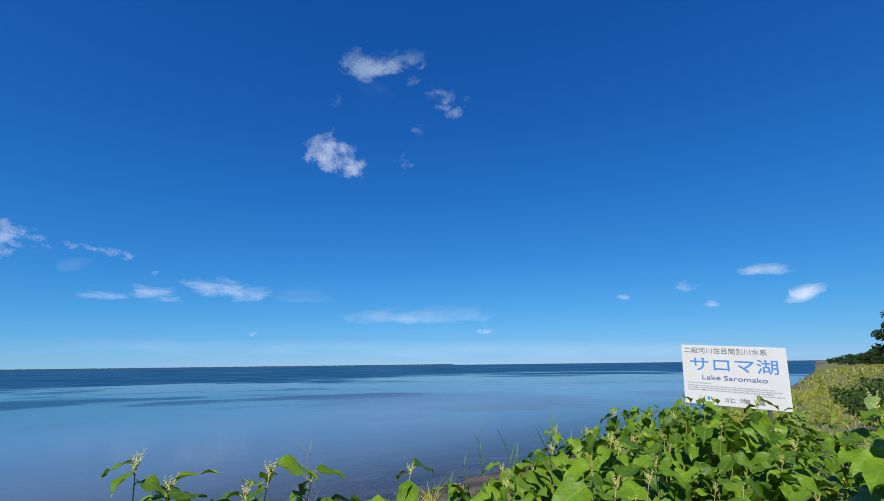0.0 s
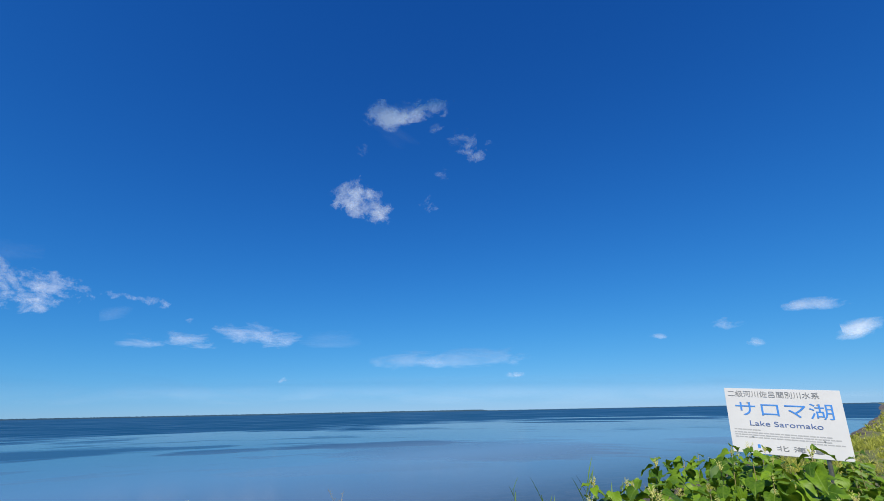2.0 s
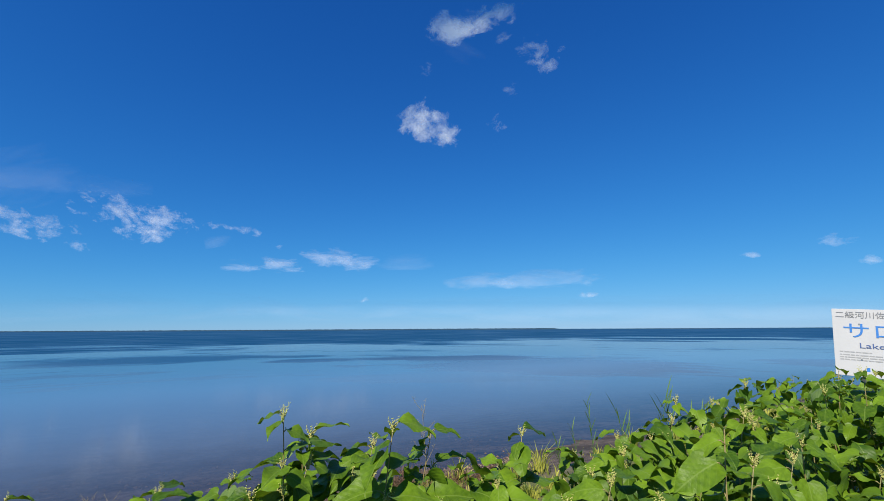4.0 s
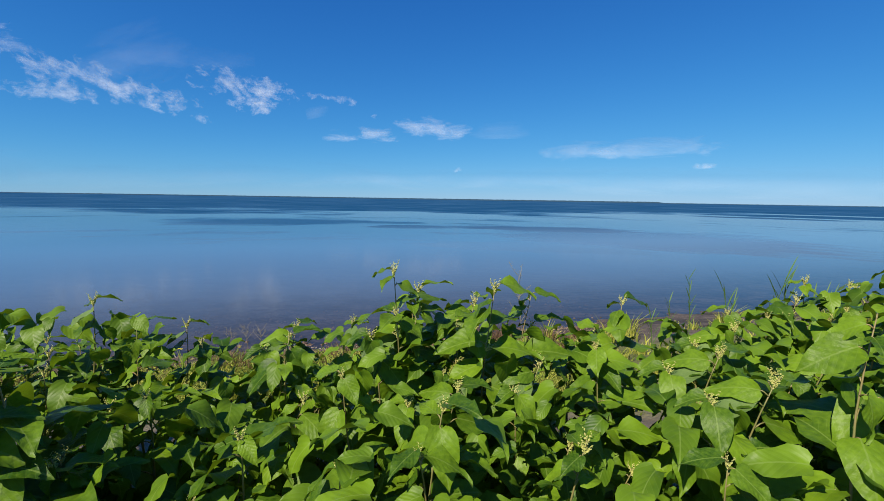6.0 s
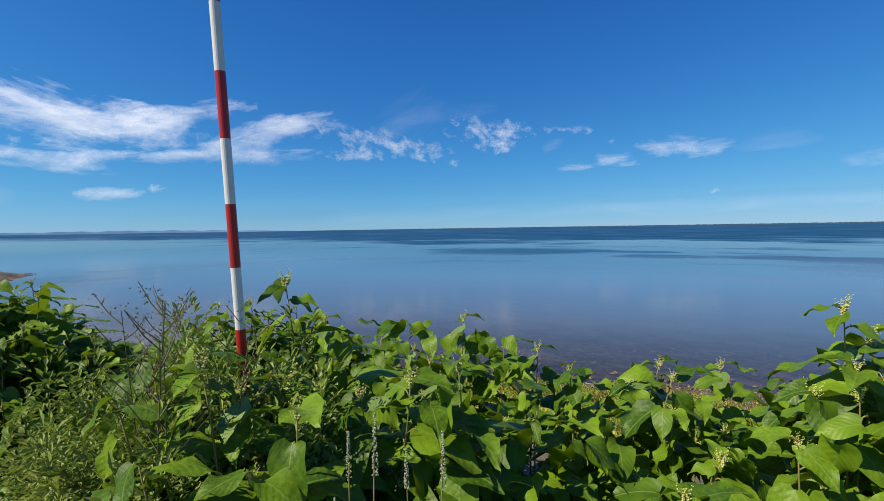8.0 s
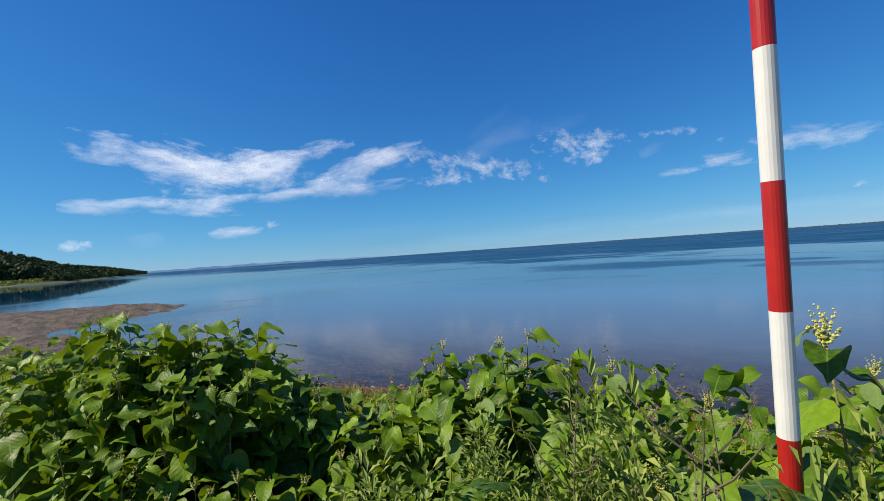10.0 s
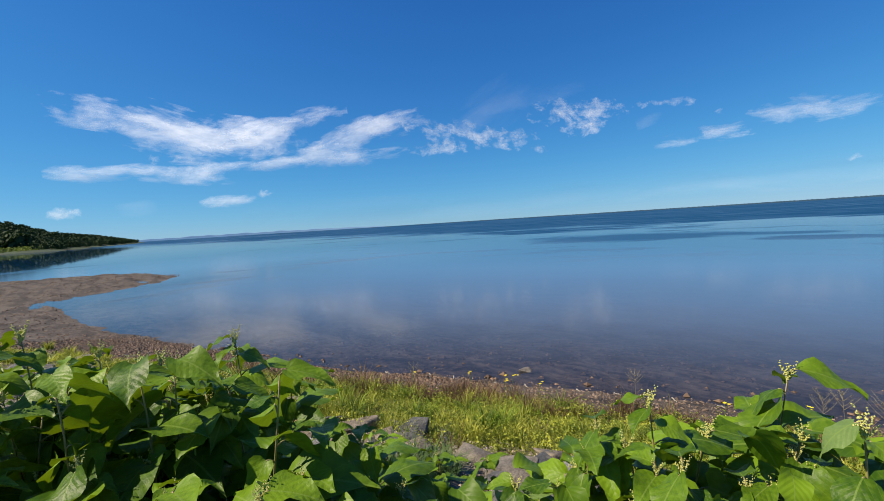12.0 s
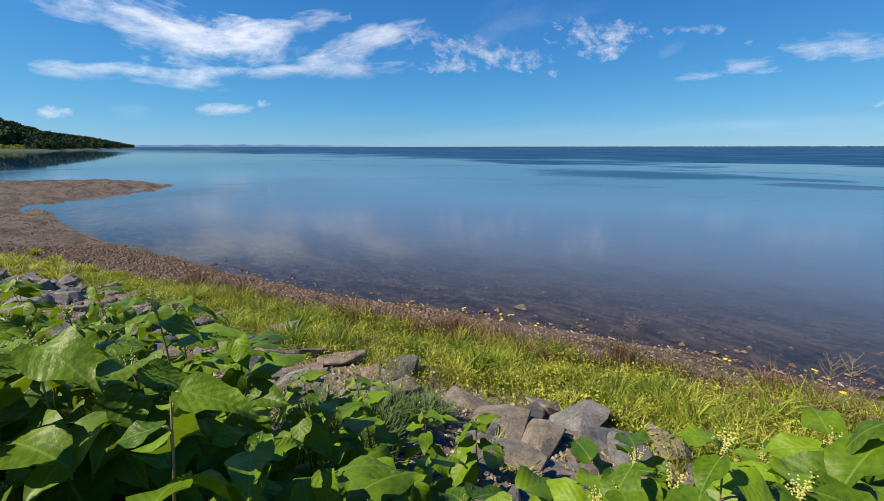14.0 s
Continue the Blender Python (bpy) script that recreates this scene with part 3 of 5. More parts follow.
for lobes, kind, words in (
    (((7.4, 37.6, 5.8, 3.9, -3), (12.2, 38.4, 9.7, 2.9, 7), (9.6, 37.9, 7.9, 2.8, 6),), CLOUD_PUFF, "small bright white puff of cloud in blue sky"),
    (((8.2, 35.6, 7.5, 3.0, -24),), CLOUD_FAINT, "thin faint veil of cloud near the horizon"),
    (((19.4, 34.3, 3.9, 3.7, -1), (21.4, 32.9, 3.2, 2.3, 18),), CLOUD_PUFF, "small bright white puff of cloud in blue sky"),
    (((2.3, 27.2, 6.0, 3.7, 42), (5.1, 27.9, 5.1, 2.2, 1), (5.0, 26.2, 7.0, 4.5, -14), (7.2, 25.0, 3.0, 3.0, -26),), CLOUD_PUFF, "small bright white puff of cloud in blue sky"),
    (((14.2, 26.6, 2.4, 3.6, 52),), CLOUD_WISP, "tiny white wisp of cloud"),
    (((16.3, 30.4, 2.2, 1.9, 1),), CLOUD_WISP, "tiny white wisp of cloud"),
    (((3.9, 33.1, 2.1, 2.1, 8),), CLOUD_WISP, "tiny white wisp of cloud"),
    (((15.3, 36.3, 2.4, 1.6, 22),), CLOUD_WISP, "tiny white wisp of cloud"),
    (((23.7, 34.0, 1.6, 1.8, -3),), CLOUD_WISP, "tiny white wisp of cloud"),
    (((-8.2, 9.3, 8.7, 2.8, -2), (-5.2, 8.9, 6.2, 3.0, -1),), CLOUD_THIN, "white streaked cloud low over the lake"),
    (((-16.6, 8.0, 9.3, 2.0, 4), (-13.9, 7.9, 6.5, 2.0, -0),), CLOUD_THIN, "white streaked cloud low over the lake"),
    (((-21.5, 12.2, 4.3, 1.1, -1), (-18.6, 12.0, 5.2, 1.5, -1),), CLOUD_WISP, "tiny white wisp of cloud"),
    (((16.3, 6.3, 23.2, 2.8, -0),), CLOUD_SOFT, "thin faint veil of cloud near the horizon"),
    (((57.0, 9.5, 6.4, 1.7, -2),), CLOUD_LENS, "white streaked cloud low over the lake"),
    (((49.7, 8.5, 5.3, 1.5, -2),), CLOUD_LENS, "white streaked cloud low over the lake"),
    (((59.3, 6.4, 3.5, 1.4, 7), (60.2, 6.9, 3.4, 1.4, 3),), CLOUD_LENS, "white streaked cloud low over the lake"),
    (((42.1, 7.8, 2.2, 0.8, -4),), CLOUD_WISP, "tiny white wisp of cloud"),
    (((1.6, 9.0, 8.2, 2.4, 2),), CLOUD_FAINT, "thin faint veil of cloud near the horizon"),
    (((-3.7, 3.8, 1.8, 0.9, 1),), CLOUD_WISP, "tiny white wisp of cloud"),
    (((25.2, 4.2, 3.0, 1.0, -1),), CLOUD_WISP, "tiny white wisp of cloud"),
    (((51.5, 6.3, 2.7, 1.1, -4),), CLOUD_WISP, "tiny white wisp of cloud"),
    (((-14.5, 10.1, 1.2, 1.0, 5),), CLOUD_WISP, "tiny white wisp of cloud"),
    (((-21.6, 10.5, 2.8, 1.5, 16),), CLOUD_FAINT, "thin faint veil of cloud near the horizon"),
    (((-84.5, 13.2, 12.0, 3.6, -8), (-79.0, 12.0, 14.0, 5.8, -10), (-73.5, 11.2, 16.0, 6.0, -5), (-68.5, 11.0, 13.0, 5.0, 0), (-66.0, 13.3, 15.0, 2.6, 9), (-70.0, 12.6, 12.0, 3.2, 4),), CLOUD_STREAK, "broad white streaked cloud fanning out over the lake"),
    (((-82.0, 7.5, 14.0, 1.9, 1), (-77.0, 7.0, 11.0, 2.6, -2), (-69.5, 8.3, 13.0, 1.7, 3),), CLOUD_STREAK, "long thin white streak of cloud over the lake"),
    (((-80.6, 8.9, 2.1, 1.4, 1),), CLOUD_WISP, "tiny white wisp of cloud"),
    (((-78.7, 9.1, 2.7, 1.4, 1),), CLOUD_WISP, "tiny white wisp of cloud"),
    (((-61.5, 9.7, 11.0, 3.2, 4), (-58.5, 11.5, 11.0, 3.8, 14), (-53.5, 12.9, 10.0, 3.4, 4), (-57.0, 9.1, 12.0, 2.4, 2),), CLOUD_STREAK, "white streaked cloud low over the lake"),
    (((-49.0, 12.2, 8.5, 3.0, -10), (-43.5, 11.3, 11.0, 3.6, -9), (-39.0, 10.4, 11.0, 3.2, -8), (-47.5, 9.8, 9.0, 2.4, 5),), CLOUD_MOTTLE, "mottled band of small white cloud puffs"),
    (((-31.0, 12.3, 9.5, 4.2, -10), (-27.0, 12.3, 7.5, 3.2, 4), (-28.5, 10.5, 5.0, 2.4, 8),), CLOUD_MOTTLE, "mottled patch of small white cloud puffs"),
    (((-73.4, 4.1, 6.1, 1.6, 2),), CLOUD_STREAK, "white streaked cloud low over the lake"),
    (((-69.6, 4.8, 3.3, 1.2, 6),), CLOUD_WISP, "tiny white wisp of cloud"),
    (((-88.4, 3.2, 3.2, 1.4, 0),), CLOUD_WISP, "tiny white wisp of cloud"),
    (((-59.1, 2.0, 25.9, 3.8, 1),), CLOUD_FAINT, "thin faint veil of cloud near the horizon"),
    (((-82.5, 3.4, 3.8, 2.1, 2),), CLOUD_FAINT, "thin faint veil of cloud near the horizon"),
    (((-40.2, 14.0, 10.1, 5.9, 24),), CLOUD_FAINT, "thin faint veil of cloud near the horizon"),
    (((-36.4, 14.8, 13.6, 2.4, 6),), CLOUD_FAINT, "thin faint veil of cloud near the horizon"),
    (((-30.7, 2.6, 38.2, 3.1, 2),), CLOUD_FAINT, "thin faint veil of cloud near the horizon"),
    (((21.1, 2.5, 88.3, 3.3, -1),), CLOUD_FAINT, "thin faint veil of cloud near the horizon"),
):
    cloud(lobes, kind, words)


# ---- far land ----
def ridge(name, material, az0, az1, dist, top, base, step, label):
    """A low strip of far land with an uneven top, thick enough to stand by itself."""
    vs, fs = [], []
    count = int((az1 - az0) / step)
    for i in range(count + 1):
        az = az0 + (az1 - az0) * i / count
        h = top(az)
        for dd, z in ((0, base), (8, base + h * 0.9), (40, base + h), (160, base)):
            p = azel(az, 0, dist + dd)
            vs.append((p.x, p.y, z))
        if i:
            b = (i - 1) * 4
            for k in range(3):
                fs.append((b + k, b + 4 + k, b + 5 + k, b + k + 1))
    return tagged(new(name, mesh(name, vs, fs, material, smooth=False)), label, "far shore", kind="structure")


def far_top(az):
    r = random.Random(int(az * 50))
    thick = np.interp(az, [-75, -62, -40, -12, 20.5, 21.3, 45, 60], [1, 1.5, 7, 10, 13, 5, 5, 6])
    return float(thick * (0.85 + 0.3 * r.random()))


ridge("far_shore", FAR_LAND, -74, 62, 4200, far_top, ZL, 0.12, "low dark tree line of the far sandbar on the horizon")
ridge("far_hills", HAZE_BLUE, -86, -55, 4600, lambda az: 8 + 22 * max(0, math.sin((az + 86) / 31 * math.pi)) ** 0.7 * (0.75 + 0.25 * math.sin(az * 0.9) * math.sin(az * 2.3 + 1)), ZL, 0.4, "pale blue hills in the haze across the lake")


def leaf_quads(soup, centre, radius, count, size, rng, flat=1.0):
    """A clump of crossed, tilted leaf pieces in an uneven ball."""
    for _ in range(count):
        while True:
            q = Vector((rng.uniform(-1, 1), rng.uniform(-1, 1), rng.uniform(-1, 1)))
            if 0.15 < q.length < 1:
                break
        c = centre + Vector((q.x * radius, q.y * radius, q.z * radius * flat))
        n = (q + Vector((rng.uniform(-1, 1), rng.uniform(-1, 1), rng.uniform(-0.4, 1.2)))).normalized()
        u = n.cross(Vector((rng.uniform(-1, 1), rng.uniform(-1, 1), rng.uniform(-1, 1)))).normalized()
        w = n.cross(u)
        s = size * rng.uniform(0.6, 1.4)
        soup.add([c - u * s, c + w * s * 0.55 + n * s * 0.1, c + u * s, c - w * s * 0.55], [(0, 1, 2, 3)])


def hill_z(x, y):
    """The wooded headland: highest far to the left, running down to its tip."""
    s = shore_distance(x, y)
    az, d = np.degrees(np.arctan2(-x, y)), np.hypot(x, y)
    el = np.interp(az, [80, 82.4, 82.6, 84.3, 87.5, 89.6, 91, 92.3, 93.4, 95.8, 100, 112, 130], [0, 0.3, 0.55, 0.88, 1.12, 1.44, 2.0, 2.55, 2.85, 4.0, 5.0, 4.5, 1.0])
    crest = np.maximum(0, np.tan(np.radians(el)) * 900 - 5)
    return crest * np.clip((d - 450) / 450, 0, 1) * np.clip(s / 60, 0, 1)


def headland():
    xs, ys = np.linspace(-1900, -395, 90), np.linspace(-1000, 170, 70)
    X, Y = np.meshgrid(xs, ys)
    Z = np.where(shore_distance(X, Y) > 0, hill_z(X, Y) + 0.05, ZL - 1.0)
    i = np.arange(X.size).reshape(X.shape)
    q = np.stack([i[:-1, :-1], i[:-1, 1:], i[1:, 1:], i[1:, :-1]], -1).reshape(-1, 4)
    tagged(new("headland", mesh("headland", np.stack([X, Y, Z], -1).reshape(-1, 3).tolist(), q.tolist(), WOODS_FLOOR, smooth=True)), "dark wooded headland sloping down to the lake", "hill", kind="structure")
    rng = random.Random(5)
    soup = Soup()

    def crown(x, y, r):
        z = float(hill_z(np.array([x]), np.array([y]))[0])
        for k in range(3):
            leaf_quads(soup, Vector((x + rng.uniform(-1.5, 1.5), y + rng.uniform(-1.5, 1.5), z + r * (0.45 + 0.5 * k))), r * (1.0 - 0.22 * k), 20, r * 0.30, rng, 0.8)

    made = 0
    while made < 2700:
        d, az = 440 + 1060 * rng.random() ** 1.2, rng.uniform(-104, -82.2)
        p = azel(az, 0, d)
        s = float(shore_distance(np.array([p.x]), np.array([p.y]))[0])
        meadow = 46 if p.x > -500 and p.y < 4 else 0
        if s < meadow + 1.5 + 14 * rng.random() ** 2:
            continue
        crown(p.x, p.y, rng.uniform(2.8, 4.8) * min(1.0, 0.5 + s / 40))
        made += 1
    edge = [(-424, 6), (-470, 16), (-560, 32), (-800, 90), (-1190, 156)]
    for (x0, y0), (x1, y1) in zip(edge[:-1], edge[1:]):  # trees down to the water's edge
        for k in range(int((x0 - x1) / 3.2)):
            f = rng.random()
            crown(x0 + (x1 - x0) * f, y0 + (y1 - y0) * f - rng.uniform(3, 14), rng.uniform(1.8, 3.6))
    for k in range(120):  # tall trees behind the meadow
        crown(rng.uniform(-560, -468), rng.uniform(-60, -12), rng.uniform(4.5, 7.5))
    tagged(new("headland_woods", soup.mesh("headland_woods", WOODS)), "dense dark green woods covering the headland", "woods", kind="stuff")
    soup = Soup()
    for k in range(420):
        x = rng.uniform(-468, -408)
        y = rng.uniform(-48, 0)
        if float(shore_distance(np.array([x]), np.array([y]))[0]) > 3:
            r = rng.uniform(0.7, 1.4) if x > -440 else rng.uniform(1.4, 3.2)
            leaf_quads(soup, Vector((x, y, ZL + 0.5 + r * 0.6)), r, 40, r * 0.3, rng, 0.8)
    tagged(new("headland_bushes", soup.mesh("headland_bushes", BUSH)), "light green bushes on the meadow below the woods", "bushes", kind="stuff")


BUSH = leafy("light_bush_leaves", (0.09, 0.14, 0.022), (0.20, 0.25, 0.05), (0.20, 0.27, 0.04), part=0.2, veins=False, island=True, rough=0.7, blots=0.1)
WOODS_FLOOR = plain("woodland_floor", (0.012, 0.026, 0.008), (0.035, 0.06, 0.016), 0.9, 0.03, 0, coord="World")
headland()


def tree(x, y, tall, seed, label):
    rng = random.Random(seed)
    z = float(height(x, y))
    root = tagged(new("tree"), label, "tree", "trees along the lakeside road")
    root.location = (x, y, z)
    pts = [Vector((tall * 0.03 * math.sin(k * 1.3 + seed), tall * 0.03 * math.cos(k * 0.9 + seed), tall * 0.85 * k / 6)) for k in range(7)]
    tv = Soup()
    tv.add(*tube(pts, [tall * 0.028 * (1 - k / 7.5) for k in range(7)], 8))
    leaf = Soup()
    for k in range(11):
        h = 0.16 + 0.74 * k / 10
        base = pts[min(6, int(h / 0.85 * 6))]
        a = k * 2.4 + rng.random()
        reach = tall * (0.36 - 0.24 * abs(h - 0.42)) * rng.uniform(0.75, 1.1)
        tip = Vector((math.cos(a) * reach, math.sin(a) * reach, tall * (h + 0.08 * rng.random())))
        tv.add(*tube([base, base.lerp(tip, 0.5) + Vector((0, 0, -0.1)), tip], [tall * 0.010, tall * 0.006, tall * 0.002], 5))
        for f in (0.55, 0.8, 1.0):
            leaf_quads(leaf, base.lerp(tip, f), tall * 0.105 * rng.uniform(0.8, 1.3), 190, tall * 0.019, rng, 0.75)
    leaf_quads(leaf, Vector((0, 0, tall * 0.92)), tall * 0.10, 90, tall * 0.016, rng, 1.1)
    part("trunk", tv.mesh("trunk", BARK), root)
    part("crown", leaf.mesh("crown", TREE_LEAF), root)


for k, (az, d, tall) in enumerate(((66.2, 70, 7.4), (68.6, 60, 9.5), (65.2, 110, 5.4), (64.2, 150, 4.6), (63.5, 190, 4.6), (62.9, 225, 4.2), (62.2, 260, 4.0))):
    q = azel(az, 0, d)
    tree(q.x, q.y, tall, 30 + k, "dark green broadleaf tree beside the lakeside grass")


def far_trees():
    rng = random.Random(8)
    soup = Soup()
    for _ in range(220):
        az, d = rng.uniform(60.3, 72), rng.uniform(210, 420)
        p = azel(az, 0, d)
        r = rng.uniform(0.75, 1.15) * float(np.interp(az, [60, 62, 64.5], [0.9, 1.6, 3.0]))
        for k in range(3):
            leaf_quads(soup, Vector((p.x, p.y, 0.3 + r * (0.5 + 0.6 * k))), r * (1 - 0.2 * k), 24, r * 0.26, rng, 0.8)
    tagged(new("far_trees", soup.mesh("far_trees", WOODS)), "dark line of trees at the end of the shore meadow", "woods", kind="stuff")


far_trees()


def delineator(x, y):
    z = float(height(x, y))
    post = tagged(new("delineator_post"), "slim white roadside post standing in the grass", "post", "posts along the road")
    post.location = (x, y, z)
    part("shaft", mesh("shaft", *tube([Vector((0, 0, 0)), Vector((0, 0, 0.8)), Vector((0, 0, 0.95))], [0.04, 0.04, 0.03], 8), WHITE), post)
    part("reflector", mesh("reflector", *tube([Vector((0, 0, 0.951)), Vector((0, 0, 1.03))], [0.045, 0.045], 8), RED), post)


for az, d in ((60.1, 135), (60.7, 125), (62.0, 120), (62.6, 112), (63.5, 105)):
    q = azel(az, 0, d)
    delineator(q.x, q.y)


# ---- the lake sign ----
def lettering(name, text, size, x, z, material, parent, width=None, label=""):
    c = bpy.data.curves.new(name, "FONT")
    c.body, c.size, c.align_x, c.align_y, c.extrude = text, size, "CENTER", "CENTER", 0.0008
    c.materials.append(material)
    ob = new(name, c)
    ob.parent = parent
    bpy.context.view_layer.update()
    sx = width / ob.dimensions.x if width and ob.dimensions.x > 0 else 1
    ob.matrix_basis = Matrix.Translation((x, -0.0135, z)) @ Matrix.Rotation(radians(90), 4, "X") @ Matrix.Diagonal((sx, 1, 1, 1))
    return tagged(ob, label) if label else ob


def box(sx, sy, sz, bevel=0.003):
    bm = bmesh.new()
    bmesh.ops.create_cube(bm, size=1)
    bmesh.ops.scale(bm, vec=(sx, sy, sz), verts=bm.verts)
    bmesh.ops.bevel(bm, geom=bm.edges[:], offset=bevel, segments=2, affect="EDGES")
    d = bpy.data.meshes.new("box")
    bm.to_mesh(d)
    bm.free()
    return d


def with_material(d, material, name):
    d.materials.append(material)
    d.name = name
    return d


def lake_sign():
    wide, tall = 1.20, 0.80
    centre = azel(52.35, -1.52, 7.3) + Vector((0, 0, 1.61))
    root = tagged(new("information_sign"), "white lake name sign with blue lettering, leaning in the bushes", "sign")
    root.matrix_world = Matrix.Translation(centre) @ Matrix.Rotation(radians(-52.35 + 2), 4, "Z") @ Matrix.Rotation(radians(4.0), 4, "Y")
    part("board", with_material(box(wide, 0.02, tall), BOARD, "board"), root)
    ground_z = float(height(centre.x, centre.y))
    for x in (-0.36, 0.36):
        low = ground_z - centre.z - 0.15
        part("post", mesh("post", *tube([Vector((x, 0.036, low)), Vector((x, 0.036, 0.32)), Vector((x, 0.036, 0.34))], [0.024, 0.024, 0.018], 10), STEEL, smooth=True), root, label="galvanised steel post")
        for z in (-0.2, 0.22):
            part("bolt", mesh("bolt", *tube([Vector((x, -0.0085, z)), Vector((x, -0.015, z))], [0.011, 0.009], 8), STEEL), root)
    lettering("top_line", "二級河川佐呂間別川水系", 0.085, -0.085, 0.325, INK_GREY, root, 0.96)
    lettering("lake_name", "サロマ湖", 0.20, 0.0, 0.13, INK_BLUE, root, 1.0, "blue Japanese lettering")
    lettering("roman_name", "Lake Saromako", 0.088, 0.0, -0.035, INK_NAVY, root, 0.74, "navy Roman lettering")
    lettering("prefecture", "北 海 道", 0.068, 0.1, -0.32, INK_GREY, root, 0.46)
    rng = random.Random(3)
    for z, x0, x1 in ((-0.115, -0.55, -0.28), (-0.15, -0.55, 0.42), (-0.178, -0.55, 0.50), (-0.206, -0.55, 0.40), (-0.234, 0.22, 0.52)):
        x = x0
        while x < x1:
            w = rng.uniform(0.02, 0.07)
            part("text_bar", with_material(box(w, 0.002, 0.013, 0.0004), INK_FAINT, "text_bar"), root, Matrix.Translation((x + w / 2, -0.0112, z)))
            x += w + 0.008
    part("emblem", with_material(box(0.03, 0.002, 0.045, 0.0004), INK_BLUE, "emblem"), root, Matrix.Translation((-0.31, -0.0112, -0.31)))


lake_sign()


# ---- the red and white pole ----
def banded_pole():
    top = Vector((-2.038, 0.701, 2.050))
    lean = Vector((0.0178, -0.0521, 1)).normalized()
    foot = top - lean * (top.z - float(height(top.x, top.y)) + 0.15)
    root = tagged(new("marker_pole"), "red and white banded marker pole standing in the knotweed", "pole")
    root.matrix_world = Matrix.Translation(foot) @ lean.to_track_quat("Z", "X").to_matrix().to_4x4()
    run = (top - foot).length
    k = -3
    while True:
        hi, lo = run - 0.2 * k, run - 0.2 * (k + 1)
        if hi < 0.02:
            break
        lo = max(lo, 0)
        part("red_band" if k % 2 == 0 else "white_band", mesh("band", *tube([Vector((0, 0, lo)), Vector((0, 0, hi))], [0.0155, 0.0155], 20), RED if k % 2 == 0 else WHITE, smooth=False), root)
        k += 1
    part("cap", mesh("cap", *tube([Vector((0, 0, run + 0.6)), Vector((0, 0, run + 0.625)), Vector((0, 0, run + 0.635))], [0.017, 0.017, 0.010], 20), RED), root)


banded_pole()


# ---- knotweed ----
def leaf_mesh(name, seed, material, fold, droop, wave):
    """A heart-shaped leaf of length 1 from its stalk along +y, upper side to +z."""
    rng = random.Random(seed)
    rows = [0.0, 0.04, 0.11, 0.22, 0.36, 0.50, 0.64, 0.78, 0.90, 1.0]
    half = [0.08, 0.20, 0.272, 0.308, 0.302, 0.270, 0.212, 0.134, 0.050, 0.001]
    ph = rng.uniform(0, 6)
    vs, uv, fs = [], [], []
    for j, (t, w) in enumerate(zip(rows, half)):
        w *= rng.uniform(0.97, 1.03)
        for i, k in enumerate((-1, -0.55, 0, 0.55, 1)):
            back = (0.055, 0.045, 0.02)[j] * abs(k) ** 1.5 if j < 3 else 0
            x = k * w
            z = fold * abs(x) - droop * t * t + 1.0 * wave * math.sin(t * 9 + ph + (1.5 if k > 0 else 0)) * abs(k) ** 2 + 0.016 * math.sin(t * 23 + ph + 2 * k) * abs(k)
            vs.append((x, t - back - 0.10 * droop * t * t, z))
            uv.append((0.5 + 0.5 * k * w / 0.34, t))
    for j in range(len(rows) - 1):
        for i in range(4):
            b = j * 5 + i
            fs.append((b, b + 1, b + 6, b + 5))
    return mesh(name, vs, fs, material, uv, True)


LEAVES = [leaf_mesh("leaf", 1, LEAF, 0.24, 0.30, 0.07), leaf_mesh("leaf", 2, LEAF, 0.14, 0.44, 0.09), leaf_mesh("leaf", 3, LEAF, 0.38, 0.24, 0.07), leaf_mesh("leaf", 4, LEAF, 0.07, 0.20, 0.10),
          leaf_mesh("leaf", 5, LEAF, -0.18, 0.5, 0.06), leaf_mesh("leaf", 6, LEAF, 0.42, 0.36, 0.06)]
PALE = [leaf_mesh("leaf_turned", 7, LEAF_PALE, 0.25, -0.2, 0.04), leaf_mesh("leaf_turned", 8, LEAF_PALE, -0.15, 0.4, 0.05)]


def bud(soup, c, r, rng):
    vs = [c + Vector(q) * r * rng.uniform(0.7, 1.2) for q in ((1, 0, 0), (0, 1, 0), (-1, 0, 0), (0, -1, 0), (0, 0, 1.3), (0, 0, -1))]
    soup.add(vs, [(0, 1, 4), (1, 2, 4), (2, 3, 4), (3, 0, 4), (1, 0, 5), (2, 1, 5), (3, 2, 5), (0, 3, 5)])


def flower_mesh(seed):
    rng = random.Random(seed)
    soup = Soup()
    for k in range(7):
        a = k * 0.9 + rng.random()
        tip = Vector((0.034 * math.cos(a), 0.034 * math.sin(a), rng.uniform(0.045, 0.10)))
        for i in range(15):
            f = (i + 1) / 15
            bud(soup, tip * f + Vector((rng.uniform(-1, 1), rng.uniform(-1, 1), rng.uniform(-1, 1))) * 0.005, 0.0052 * (1.2 - 0.5 * f), rng)
    return soup.mesh("flower_spike", FLOWER)


FLOWERS = [flower_mesh(k) for k in range(3)]


